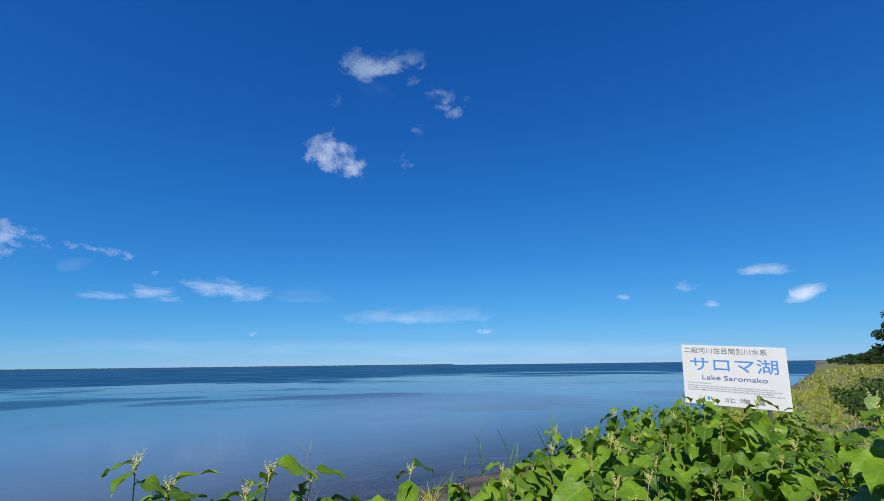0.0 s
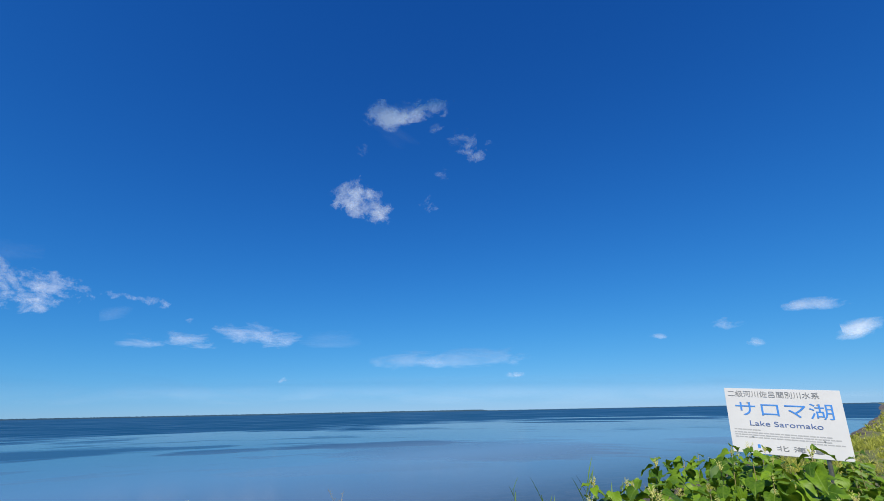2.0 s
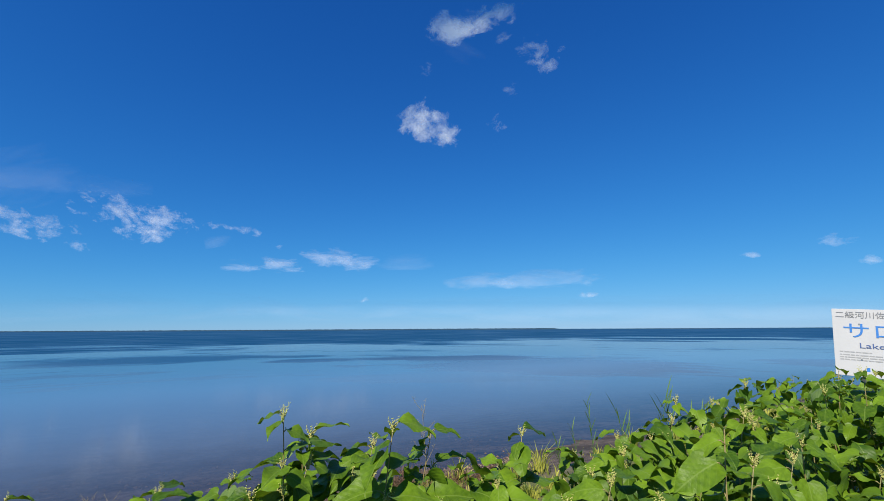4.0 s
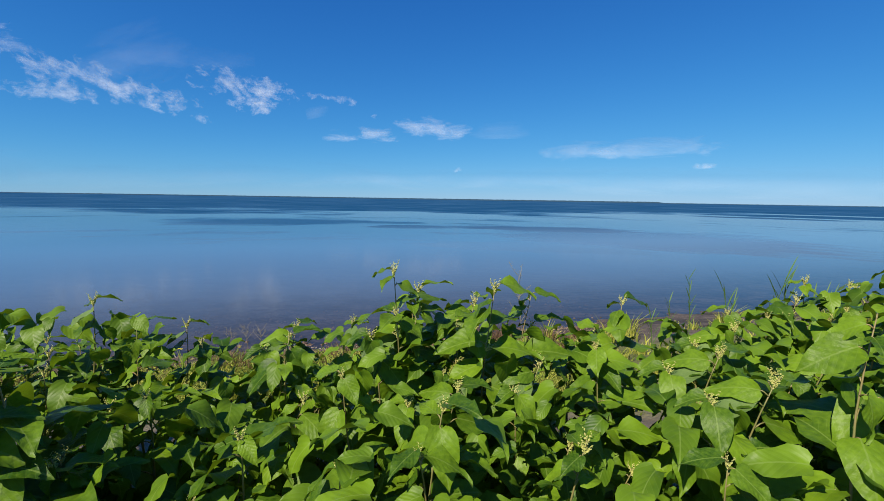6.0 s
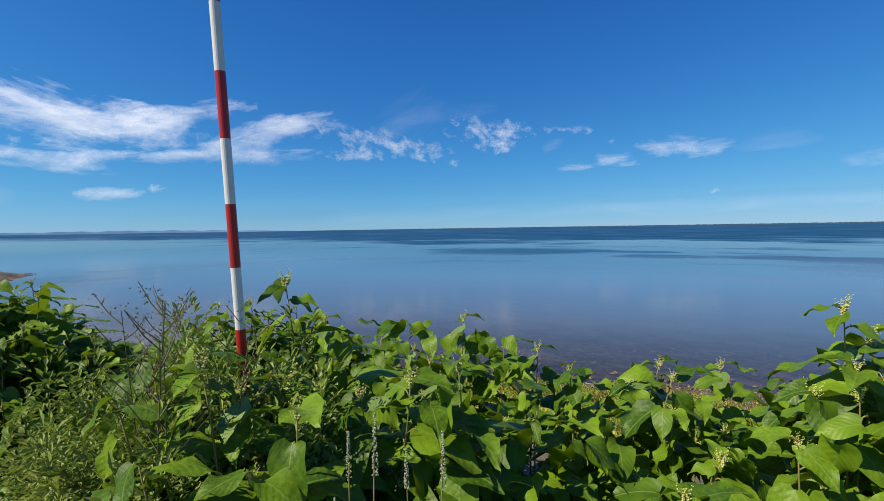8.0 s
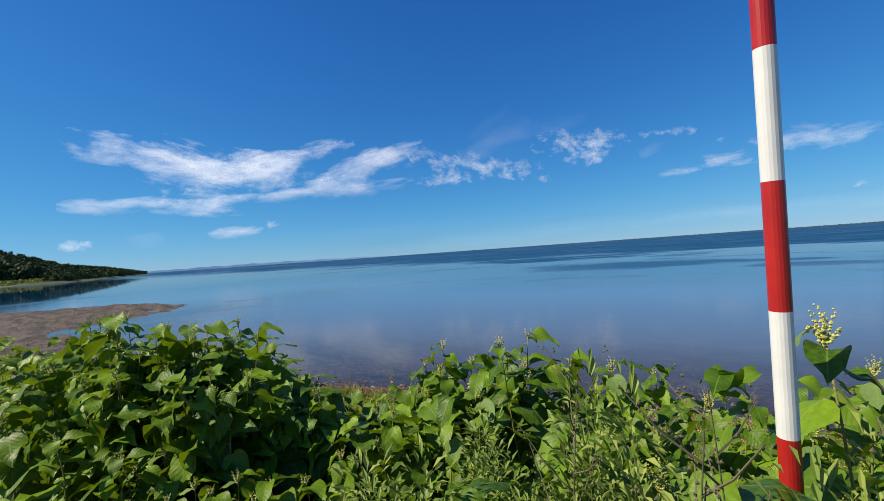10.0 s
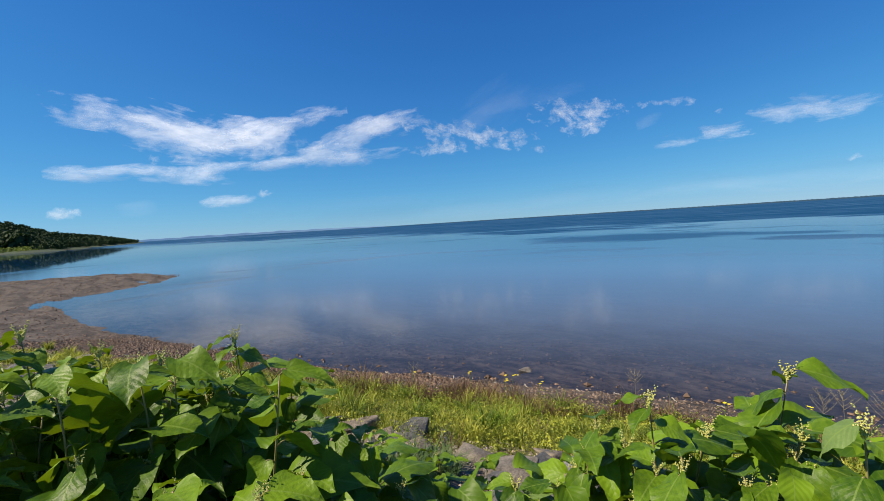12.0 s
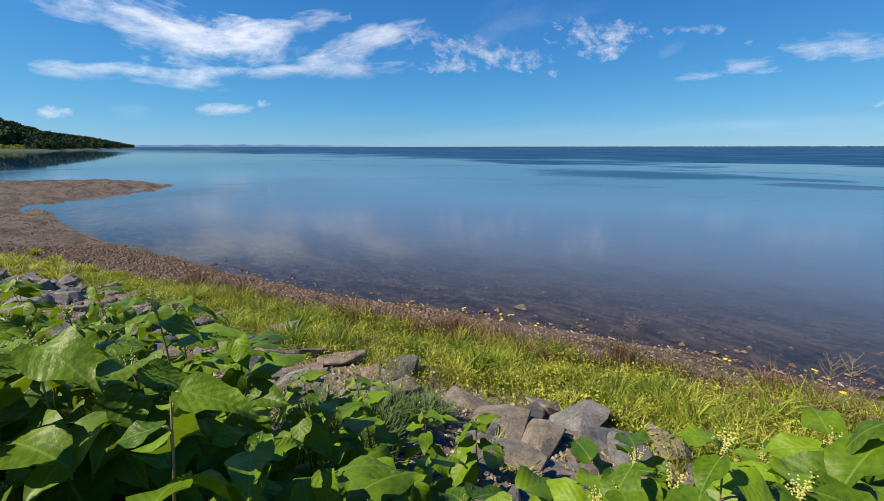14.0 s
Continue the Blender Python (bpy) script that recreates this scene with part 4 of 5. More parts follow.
def knotweed(seed, tall, stems, big, flowering):
    """One clump of giant knotweed, its stalks and every leaf, at the origin."""
    rng = random.Random(seed)
    root = tagged(new("knotweed"), "giant knotweed plant with broad bright green leaves" + (" and cream flower clusters" if flowering else ""), "plant", "knotweed thicket along the bank")
    toward = Vector((-0.53, -0.85, 0.0))  # the sunny side

    def leaf(p, phi, size, droop, soup):
        out = Vector((math.cos(phi), math.sin(phi), 0))
        stalk = p + (out * 0.8 + Vector((0, 0, 0.5))) * size * 0.2
        soup.add(*tube([p, p.lerp(stalk, 0.6) + Vector((0, 0, 0.004)), stalk], [0.0030, 0.0025, 0.0020], 4))
        d = radians(droop + 14 * out.dot(toward))
        yaxis = (out * math.cos(d) - Vector((0, 0, math.sin(d)))).normalized()
        up = Vector((0, 0, 1)) + toward * rng.uniform(0.0, 0.42) + Vector((rng.uniform(-1, 1), rng.uniform(-1, 1), 0)) * 0.42
        zaxis = (up - yaxis * up.dot(yaxis)).normalized()
        m = Matrix((yaxis.cross(zaxis), yaxis, zaxis)).transposed().to_4x4()
        pale = rng.random() < 0.07 and size < 0.15
        part("turned_leaf" if pale else "leaf", rng.choice(PALE if pale else LEAVES), root, Matrix.Translation(stalk) @ m @ Matrix.Diagonal((size * rng.uniform(0.88, 1.12), size, size, 1)))

    for s in range(stems):
        a0 = rng.uniform(0, 6.28)
        lean = Vector((math.cos(a0), math.sin(a0), 0)) * rng.uniform(0.03, 0.12) * tall
        h = tall * rng.uniform(0.80, 0.95) if s else tall
        pts = [Vector((0.06 * math.cos(a0 + 2), 0.06 * math.sin(a0 + 2), 0)) * s + lean * (t ** 1.8) + Vector((0, 0, h * t)) + Vector((math.sin(7 * t + s), math.cos(8 * t + s), 0)) * 0.012 for t in [k / 9 for k in range(10)]]
        soup = Soup()
        soup.add(*tube(pts, [0.0085 * (1 - 0.8 * k / 9) for k in range(10)], 6))
        count = int(rng.uniform(8.2, 9.6) * (0.45 + 0.5 * tall))
        for k in range(count):
            t = 0.33 + 0.61 * ((k + 0.6 * rng.random()) / count) ** 0.75
            f = min(8, int(t * 9))
            p = pts[f].lerp(pts[f + 1], t * 9 - f)
            size = big * (0.295 - 0.13 * max(0, t - 0.5) / 0.45) * rng.uniform(0.68, 1.18)
            leaf(p, a0 + (k % 2) * math.pi + rng.uniform(-1.0, 1.0), size, rng.uniform(20, 50) if rng.random() < 0.24 else rng.uniform(-14, 20), soup)
            if flowering and t > 0.5 and rng.random() < 0.10:
                part("flower_spike", rng.choice(FLOWERS), root, Matrix.Translation(p) @ Matrix.Rotation(rng.uniform(-0.5, 0.5), 4, "X") @ Matrix.Rotation(rng.uniform(-0.5, 0.5), 4, "Y") @ Matrix.Scale(rng.uniform(0.4, 0.75), 4))
        for k in range(3):  # the young leaves at the tip
            leaf(pts[9].lerp(pts[8], 0.22 * k), a0 + k * 1.7 + rng.uniform(-0.4, 0.4), big * rng.uniform(0.08, 0.16), rng.uniform(-18, 35), soup)
        if flowering or rng.random() < 0.4:
            part("flower_spike", rng.choice(FLOWERS), root, Matrix.Translation(pts[9] - Vector((0, 0, 0.02))) @ Matrix.Scale(rng.uniform(0.4, 0.7), 4))
        part("stem", soup.mesh("stem", STEM, True), root)
    return root


SIZES = (0.7, 1.05, 1.4)
KINDS = [[knotweed(100 + 10 * g + k, tall, 1 if k % 3 else 2, (0.92, 1.0, 0.85, 1.08)[k % 4], k % 4 != 1) for k in range(5)] for g, tall in enumerate(SIZES)]
rng = random.Random(21)
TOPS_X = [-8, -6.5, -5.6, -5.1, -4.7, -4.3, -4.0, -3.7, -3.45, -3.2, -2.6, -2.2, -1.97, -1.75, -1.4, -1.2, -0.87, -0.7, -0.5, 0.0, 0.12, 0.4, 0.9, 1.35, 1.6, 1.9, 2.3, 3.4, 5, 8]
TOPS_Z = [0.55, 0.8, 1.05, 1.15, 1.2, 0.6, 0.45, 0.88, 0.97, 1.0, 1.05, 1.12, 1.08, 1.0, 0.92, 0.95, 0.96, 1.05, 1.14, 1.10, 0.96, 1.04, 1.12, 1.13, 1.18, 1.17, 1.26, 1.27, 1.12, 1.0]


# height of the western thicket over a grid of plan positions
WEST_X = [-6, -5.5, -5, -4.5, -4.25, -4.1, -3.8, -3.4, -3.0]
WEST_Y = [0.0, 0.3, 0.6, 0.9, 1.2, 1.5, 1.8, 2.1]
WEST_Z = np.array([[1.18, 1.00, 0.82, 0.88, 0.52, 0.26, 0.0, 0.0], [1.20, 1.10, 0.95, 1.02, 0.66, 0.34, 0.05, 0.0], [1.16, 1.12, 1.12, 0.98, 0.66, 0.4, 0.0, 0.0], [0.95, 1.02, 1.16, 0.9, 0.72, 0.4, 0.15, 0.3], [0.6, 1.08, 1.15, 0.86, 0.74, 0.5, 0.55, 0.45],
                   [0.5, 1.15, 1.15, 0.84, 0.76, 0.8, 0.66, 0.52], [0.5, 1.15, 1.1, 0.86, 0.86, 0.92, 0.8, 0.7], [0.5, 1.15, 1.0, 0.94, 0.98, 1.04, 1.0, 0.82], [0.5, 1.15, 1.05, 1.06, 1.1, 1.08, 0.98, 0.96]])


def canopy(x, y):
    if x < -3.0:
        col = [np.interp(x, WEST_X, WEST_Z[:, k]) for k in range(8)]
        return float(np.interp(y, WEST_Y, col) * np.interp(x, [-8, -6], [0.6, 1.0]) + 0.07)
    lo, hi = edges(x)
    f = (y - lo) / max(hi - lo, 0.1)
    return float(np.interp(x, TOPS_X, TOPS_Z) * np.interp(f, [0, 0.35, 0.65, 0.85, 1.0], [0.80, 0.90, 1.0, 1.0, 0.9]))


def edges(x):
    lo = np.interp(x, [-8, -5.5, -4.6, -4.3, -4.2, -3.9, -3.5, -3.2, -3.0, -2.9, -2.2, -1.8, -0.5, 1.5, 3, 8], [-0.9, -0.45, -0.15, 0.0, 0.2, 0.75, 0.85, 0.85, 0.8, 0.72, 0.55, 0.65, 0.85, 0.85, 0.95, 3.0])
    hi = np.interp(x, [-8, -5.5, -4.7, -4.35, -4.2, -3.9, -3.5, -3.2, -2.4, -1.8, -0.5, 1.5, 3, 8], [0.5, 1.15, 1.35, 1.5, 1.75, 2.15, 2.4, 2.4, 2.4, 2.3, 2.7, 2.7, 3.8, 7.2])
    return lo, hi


def in_thicket(x, y):
    lo, hi = edges(x)
    weedy = -2.75 < x < -1.85 and y < 0.72
    return lo < y < hi and not weedy


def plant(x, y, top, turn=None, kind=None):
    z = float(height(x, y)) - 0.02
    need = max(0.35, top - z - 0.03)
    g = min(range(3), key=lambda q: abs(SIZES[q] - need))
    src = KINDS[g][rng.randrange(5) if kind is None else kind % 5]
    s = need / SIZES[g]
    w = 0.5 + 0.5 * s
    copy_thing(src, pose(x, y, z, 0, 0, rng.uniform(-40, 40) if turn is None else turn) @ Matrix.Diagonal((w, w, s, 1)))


def thicket():
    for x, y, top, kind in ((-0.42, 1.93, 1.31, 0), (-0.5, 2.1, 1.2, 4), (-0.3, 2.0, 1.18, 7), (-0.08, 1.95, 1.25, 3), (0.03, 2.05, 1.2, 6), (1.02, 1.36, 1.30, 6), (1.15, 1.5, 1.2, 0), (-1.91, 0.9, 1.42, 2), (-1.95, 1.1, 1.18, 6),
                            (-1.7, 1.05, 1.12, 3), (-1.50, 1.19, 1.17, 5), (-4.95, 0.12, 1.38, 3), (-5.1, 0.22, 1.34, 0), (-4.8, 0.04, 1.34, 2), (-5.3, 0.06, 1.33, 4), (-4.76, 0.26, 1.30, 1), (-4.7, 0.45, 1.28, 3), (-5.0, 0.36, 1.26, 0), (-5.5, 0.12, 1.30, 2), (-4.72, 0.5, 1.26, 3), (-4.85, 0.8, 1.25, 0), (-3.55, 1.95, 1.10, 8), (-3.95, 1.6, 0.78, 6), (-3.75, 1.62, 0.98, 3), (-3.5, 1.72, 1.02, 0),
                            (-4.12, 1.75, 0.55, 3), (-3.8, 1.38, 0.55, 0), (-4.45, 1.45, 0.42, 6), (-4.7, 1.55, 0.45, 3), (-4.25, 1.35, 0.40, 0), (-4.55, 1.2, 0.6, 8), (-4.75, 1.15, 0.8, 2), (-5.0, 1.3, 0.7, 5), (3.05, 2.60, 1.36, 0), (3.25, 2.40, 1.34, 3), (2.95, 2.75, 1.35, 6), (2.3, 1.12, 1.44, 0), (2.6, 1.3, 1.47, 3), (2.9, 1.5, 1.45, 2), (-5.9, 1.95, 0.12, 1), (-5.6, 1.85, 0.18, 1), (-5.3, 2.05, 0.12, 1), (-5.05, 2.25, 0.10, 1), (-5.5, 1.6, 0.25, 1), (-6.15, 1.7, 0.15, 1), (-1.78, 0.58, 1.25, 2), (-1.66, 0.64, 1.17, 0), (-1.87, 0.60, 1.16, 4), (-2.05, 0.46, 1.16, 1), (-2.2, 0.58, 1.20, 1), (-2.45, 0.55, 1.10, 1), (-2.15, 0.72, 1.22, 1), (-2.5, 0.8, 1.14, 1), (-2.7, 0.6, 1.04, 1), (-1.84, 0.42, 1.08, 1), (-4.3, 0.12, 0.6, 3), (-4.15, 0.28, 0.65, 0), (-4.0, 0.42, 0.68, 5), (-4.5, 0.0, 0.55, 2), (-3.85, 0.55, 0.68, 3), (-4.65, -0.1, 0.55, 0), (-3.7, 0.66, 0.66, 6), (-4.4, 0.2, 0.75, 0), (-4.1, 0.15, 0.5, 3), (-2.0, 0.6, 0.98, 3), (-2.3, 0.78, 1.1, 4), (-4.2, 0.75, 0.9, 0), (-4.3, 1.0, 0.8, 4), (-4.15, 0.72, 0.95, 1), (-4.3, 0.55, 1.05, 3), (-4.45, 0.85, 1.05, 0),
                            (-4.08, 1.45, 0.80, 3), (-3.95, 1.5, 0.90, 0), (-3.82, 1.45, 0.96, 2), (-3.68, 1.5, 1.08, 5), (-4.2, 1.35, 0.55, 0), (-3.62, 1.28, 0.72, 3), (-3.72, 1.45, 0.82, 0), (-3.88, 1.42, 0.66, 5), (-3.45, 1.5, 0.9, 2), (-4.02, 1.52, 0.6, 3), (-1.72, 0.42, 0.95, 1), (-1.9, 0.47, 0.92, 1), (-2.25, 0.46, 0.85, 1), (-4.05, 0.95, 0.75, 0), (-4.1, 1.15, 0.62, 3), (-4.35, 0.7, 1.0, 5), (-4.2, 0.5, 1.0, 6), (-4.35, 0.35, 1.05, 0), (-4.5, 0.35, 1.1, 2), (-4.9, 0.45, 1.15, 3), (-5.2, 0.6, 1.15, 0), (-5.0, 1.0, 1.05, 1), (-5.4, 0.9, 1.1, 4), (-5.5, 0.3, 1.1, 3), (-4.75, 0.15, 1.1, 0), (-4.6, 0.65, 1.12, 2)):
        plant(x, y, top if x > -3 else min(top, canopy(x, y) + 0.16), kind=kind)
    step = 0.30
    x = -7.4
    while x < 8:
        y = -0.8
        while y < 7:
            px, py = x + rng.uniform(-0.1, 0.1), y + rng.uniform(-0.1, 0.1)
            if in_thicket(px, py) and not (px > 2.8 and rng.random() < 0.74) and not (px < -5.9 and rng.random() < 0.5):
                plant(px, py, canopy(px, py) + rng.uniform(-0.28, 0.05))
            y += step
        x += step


thicket()
for k in sum(KINDS, []):
    for o in (*k.children_recursive, k):
        bpy.data.objects.remove(o)


def loose_leaves(name, material, label, count, seed, low, high, sizes, category):
    """Leaves that close the thicket, too many to tell apart."""
    gen = np.random.default_rng(seed)
    base = np.array([v.co[:] for v in LEAVES[1].vertices])
    quads = np.array([p.vertices[:] for p in LEAVES[1].polygons])
    uv0 = np.stack([0.5 + base[:, 0] / 0.68, base[:, 1]], -1)
    allv, allf, alluv, k = [], [], [], 0
    while k < count:
        x, y = gen.uniform(-6.6, 4.5), gen.uniform(-0.6, 4.2)
        if not in_thicket(x, y):
            continue
        g = float(height(x, y))
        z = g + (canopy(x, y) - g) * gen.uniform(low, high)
        a, d, r, s = gen.uniform(0, 6.28), gen.uniform(-0.3, 0.8), gen.uniform(-0.5, 0.5), gen.uniform(*sizes)
        m = np.array((Matrix.Rotation(a, 3, "Z") @ Matrix.Rotation(-d, 3, "X") @ Matrix.Rotation(r, 3, "Y")))
        allv.append(base * s @ m.T + (x, y, z))
        allf.append(quads + k * len(base))
        alluv.append(uv0)
        k += 1
    ob = new(name, mesh(name, np.concatenate(allv).tolist(), np.concatenate(allf).tolist(), material, np.concatenate(alluv), True))
    tagged(ob, label, category, kind="stuff")


LEAF_MANY = leafy("knotweed_leaf_mass", (0.028, 0.078, 0.006), (0.155, 0.268, 0.015), (0.29, 0.42, 0.014), part=0.23, island=True, blots=6.0)
loose_leaves("knotweed_undergrowth", LEAF_MANY, "lower leaves inside the knotweed thicket", 500, 4, 0.15, 0.50, (0.13, 0.24), "undergrowth")
loose_leaves("knotweed_side_shoots", LEAF_MANY, "small young leaves on the knotweed's side shoots", 3200, 5, 0.45, 0.95, (0.08, 0.18), "leaves")


# ---- the bank: stones, grass, beach ----
def boulder_mesh(seed):
    """A sharp-edged quarried stone about 1 across."""
    rng = random.Random(seed)
    bm = bmesh.new()
    tall = rng.uniform(0.42, 0.7)
    for _ in range(15):
        q = Vector((rng.uniform(-1, 1), rng.uniform(-1, 1), rng.uniform(-1, 1)))
        q /= max(abs(q.x), abs(q.y), abs(q.z)) ** 0.8
        bm.verts.new((q.x * 0.5 * rng.uniform(0.85, 1.1), q.y * 0.37, q.z * 0.42 * tall))
    hull = bmesh.ops.convex_hull(bm, input=bm.verts[:])
    bmesh.ops.delete(bm, geom=list({v for v in hull["geom_interior"] + hull["geom_unused"] if isinstance(v, bmesh.types.BMVert)}), context="VERTS")
    bmesh.ops.dissolve_limit(bm, angle_limit=radians(9), verts=bm.verts[:], edges=bm.edges[:])
    bmesh.ops.bevel(bm, geom=bm.edges[:], offset=0.022, segments=1, affect="EDGES")
    d = bpy.data.meshes.new("boulder")
    bm.to_mesh(d)
    bm.free()
    d.materials.append(ROCK)
    return d


BOULDERS = [boulder_mesh(k) for k in range(14)]


def riprap():
    rng = random.Random(12)
    spots = [(-5.22, 3.53, 0.62), (-5.10, 3.01, 0.46), (-5.48, 3.01, 0.58), (-5.53, 3.38, 0.40), (-5.47, 2.75, 0.26), (-5.30, 2.76, 0.22), (-5.70, 2.44, 0.24), (-5.69, 2.20, 0.28), (-6.14, 2.85, 0.24), (-6.01, 3.12, 0.46),
             (-7.91, 2.49, 0.52), (-7.58, 2.17, 0.48), (-7.50, 2.68, 0.50), (-7.20, 2.02, 0.34), (-5.12, 2.72, 0.36), (-5.26, 2.45, 0.36), (-11.09, 0.53, 0.52), (-11.93, 0.58, 0.55), (-11.43, 0.11, 0.55), (-11.28, 0.90, 0.42),
             (-10.80, 1.05, 0.45), (-10.50, 0.75, 0.48), (-10.28, 0.19, 0.50), (-9.26, 1.58, 0.46), (-8.61, 1.98, 0.56), (-8.05, 2.05, 0.55), (-4.59, 3.81, 0.44), (-4.86, 3.50, 0.44), (-4.2, 3.6, 0.40), (-0.25, 2.75, 0.30), (-1.1, 2.4, 0.28), (0.15, 2.9, 0.26)]
    tries = 0
    while len(spots) < 420 and tries < 30000:
        tries += 1
        x = rng.uniform(-15, -5.6) if rng.random() < 0.72 else rng.uniform(-5.6, -3.3)
        y = rng.uniform(-3, 3.7)
        u, s = (float(q) for q in share(np.array(x), np.array(y)))
        if not 0.56 < u < 0.999 or s < 1.5:
            continue
        size = 0.12 + 0.40 * rng.random() ** 1.6
        if -6.5 < x < -5.6 and y > 1.6 or x > -7.4 and rng.random() < 0.62:
            continue
        if all((x - a) ** 2 + (y - b) ** 2 > (0.25 * (size + c)) ** 2 for a, b, c in spots):
            spots.append((x, y, size))
    spots.sort(key=lambda q: math.hypot(q[0] + 3.5, q[1] - 0.6))
    rest = Soup()
    for k, (x, y, size) in enumerate(spots):
        if k >= 290:
            src, turn = rng.choice(BOULDERS), pose(x, y, float(height(x, y)), rng.uniform(-25, 25), rng.uniform(-25, 25), rng.uniform(0, 360)) @ Matrix.Scale(size, 4)
            rest.add([turn @ v.co for v in src.vertices], [tuple(p.vertices) for p in src.polygons])
            continue
        ob = new("boulder", rng.choice(BOULDERS))
        z = float(height(x, y))
        ob.matrix_world = pose(x, y, z + size * 0.02, rng.uniform(-15, 15), rng.uniform(-15, 15), rng.uniform(0, 360)) @ Matrix.Diagonal((size * 1.1, size * 1.1, size * 0.85, 1))
        tagged(ob, "angular grey quarry stone on the lake bank" if size > 0.3 else "small broken grey-brown stone on the lake bank", "rock", "stones of the bank revetment")
    tagged(new("farther_boulders", rest.mesh("farther_boulders", ROCK)), "heap of angular grey stones farther along the bank", "rocks", kind="stuff")


riprap()
stone = new("boulder", BOULDERS[4])
stone.matrix_world = pose(-8.34, 7.0, ZL - 0.02, 0, 0, 40) @ Matrix.Scale(0.34, 4)
tagged(stone, "lone grey stone standing in the shallow water", "rock")


def blades(name, material, label, count, seed, area, accept, tall, wide, lean, category="grass"):
    """Grass as one mesh of bent, tapering blades."""
    gen = np.random.default_rng(seed)
    px, py = [], []
    have = 0
    while have < count:
        x, y = gen.uniform(area[0], area[1], 20000), gen.uniform(area[2], area[3], 20000)
        keep = accept(x, y, gen)
        px.append(x[keep])
        py.append(y[keep])
        have += int(keep.sum())
    x, y = np.concatenate(px)[:count], np.concatenate(py)[:count]
    each = 60  # blades to a clump
    home = (np.arange(count) // each) * each
    loose = gen.uniform(0, 1, count) < 0.12
    r = np.abs(gen.normal(0, 0.075, count)) * (1 + tall[1])
    turn = gen.uniform(0, 6.283, count)
    x = np.where(loose, x, x[home] + np.cos(turn) * r)
    y = np.where(loose, y, y[home] + np.sin(turn) * r)
    z = height(x, y) - 0.01
    patch = (0.75 + 0.6 * wobble(x, y, 2.6, 1.0)) * np.where(loose, 0.6, gen.uniform(0.45, 1.35, count)[home])
    h = gen.uniform(tall[0], tall[1], count) * np.clip(patch, 0.35, 1.5) * np.where(loose, 1.0, 0.45 + 0.75 * np.exp(-(r / 0.11) ** 2))
    a, b = np.where(loose, gen.uniform(0, 6.283, count), turn + gen.normal(0, 0.5, count)), gen.uniform(0, 6.283, count)
    w = gen.uniform(wide[0], wide[1], count) / 2
    l = h * gen.uniform(lean[0], lean[1], count)
    rows = []
    for f, k, side in ((0, 1, -1), (0, 1, 1), (0.55, 0.8, -1), (0.55, 0.8, 1), (1, 0, 0)):
        rows.append(np.stack([x + np.cos(a) * l * f * f + side * k * w * np.cos(b), y + np.sin(a) * l * f * f + side * k * w * np.sin(b), z + h * f * (1 - 0.25 * f * lean[1])], -1))
    v = np.stack(rows, 1).reshape(-1, 3)
    o = np.arange(count) * 5
    f4 = np.stack([o, o + 1, o + 3, o + 2], -1).tolist()
    f3 = np.stack([o + 2, o + 3, o + 4], -1).tolist()
    return tagged(new(name, mesh(name, v.tolist(), f4 + f3, material)), label, category, kind="stuff")


GRASS = leafy("bank_grass", (0.022, 0.078, 0.010), (0.62, 0.61, 0.12), (0.50, 0.55, 0.06), part=0.32, veins=False, island=True, rough=0.6, blots=3.2)
GRASS_DARK = leafy("blue_green_grass", (0.030, 0.078, 0.024), (0.125, 0.195, 0.060), (0.12, 0.2, 0.05), veins=False, island=True, rough=0.55)
GRASS_DRY = leafy("dry_brown_weeds", (0.085, 0.050, 0.034), (0.25, 0.160, 0.095), (0.2, 0.13, 0.07), part=0.2, veins=False, island=True, rough=0.8)


def strip(lo, hi, edge=0.05):
    def accept(x, y, gen):
        u, s = share(x, y)
        u = u + wobble(x, y, 1.7, edge) + gen.normal(0, 0.02, x.shape)
        return (u > lo + beach_top(x)) & (u < hi) & (s > 0.25) & (gen.uniform(0, 1, x.shape) < 0.66 + 0.45 * wobble(x, y, 1.1, 1.0))
    return accept


def strip_dry(x, y, gen):
    u, s = share(x, y)
    d = u - beach_top(x) + wobble(x, y, 2.3, 0.03)
    return (d > -0.08) & (d < 0.08) & (s > 0.3) & (x > -13)


blades("bank_grass", GRASS, "bright yellow-green grass along the lake bank", 100000, 1, (-14, 1, -1.5, 9), strip(0.02, 0.60), (0.08, 0.27), (0.005, 0.012), (0.15, 0.9))
TUSSOCK = leafy("leafy_tussock", (0.020, 0.070, 0.009), (0.30, 0.42, 0.045), (0.26, 0.40, 0.03), part=0.25, veins=False, island=True, rough=0.5, blots=1.6)
blades("grass_tussocks", TUSSOCK, "fresh green grass tussocks standing out of the bank grass", 11000, 17, (-14, 1, -1.5, 9), strip(0.05, 0.56, 0.08), (0.20, 0.40), (0.009, 0.019), (0.35, 1.1))
blades("far_bank_grass", GRASS, "low green grass along the far bank and beach edge", 14000, 2, (-30, -13, -8, 3), strip(0.02, 0.9), (0.12, 0.3), (0.012, 0.03), (0.2, 0.8))
blades("dry_weeds", GRASS_DRY, "reddish brown dry weeds edging the beach", 28000, 3, (-13, 2, 0, 9.5), strip_dry, (0.12, 0.40), (0.005, 0.011), (0.1, 0.7))
blades("straw", GRASS_DRY, "dry brown straw scattered through the bank grass", 9000, 13, (-14, 1, -1.5, 9), strip(0.02, 0.66, 0.1), (0.05, 0.26), (0.004, 0.009), (0.3, 1.2))
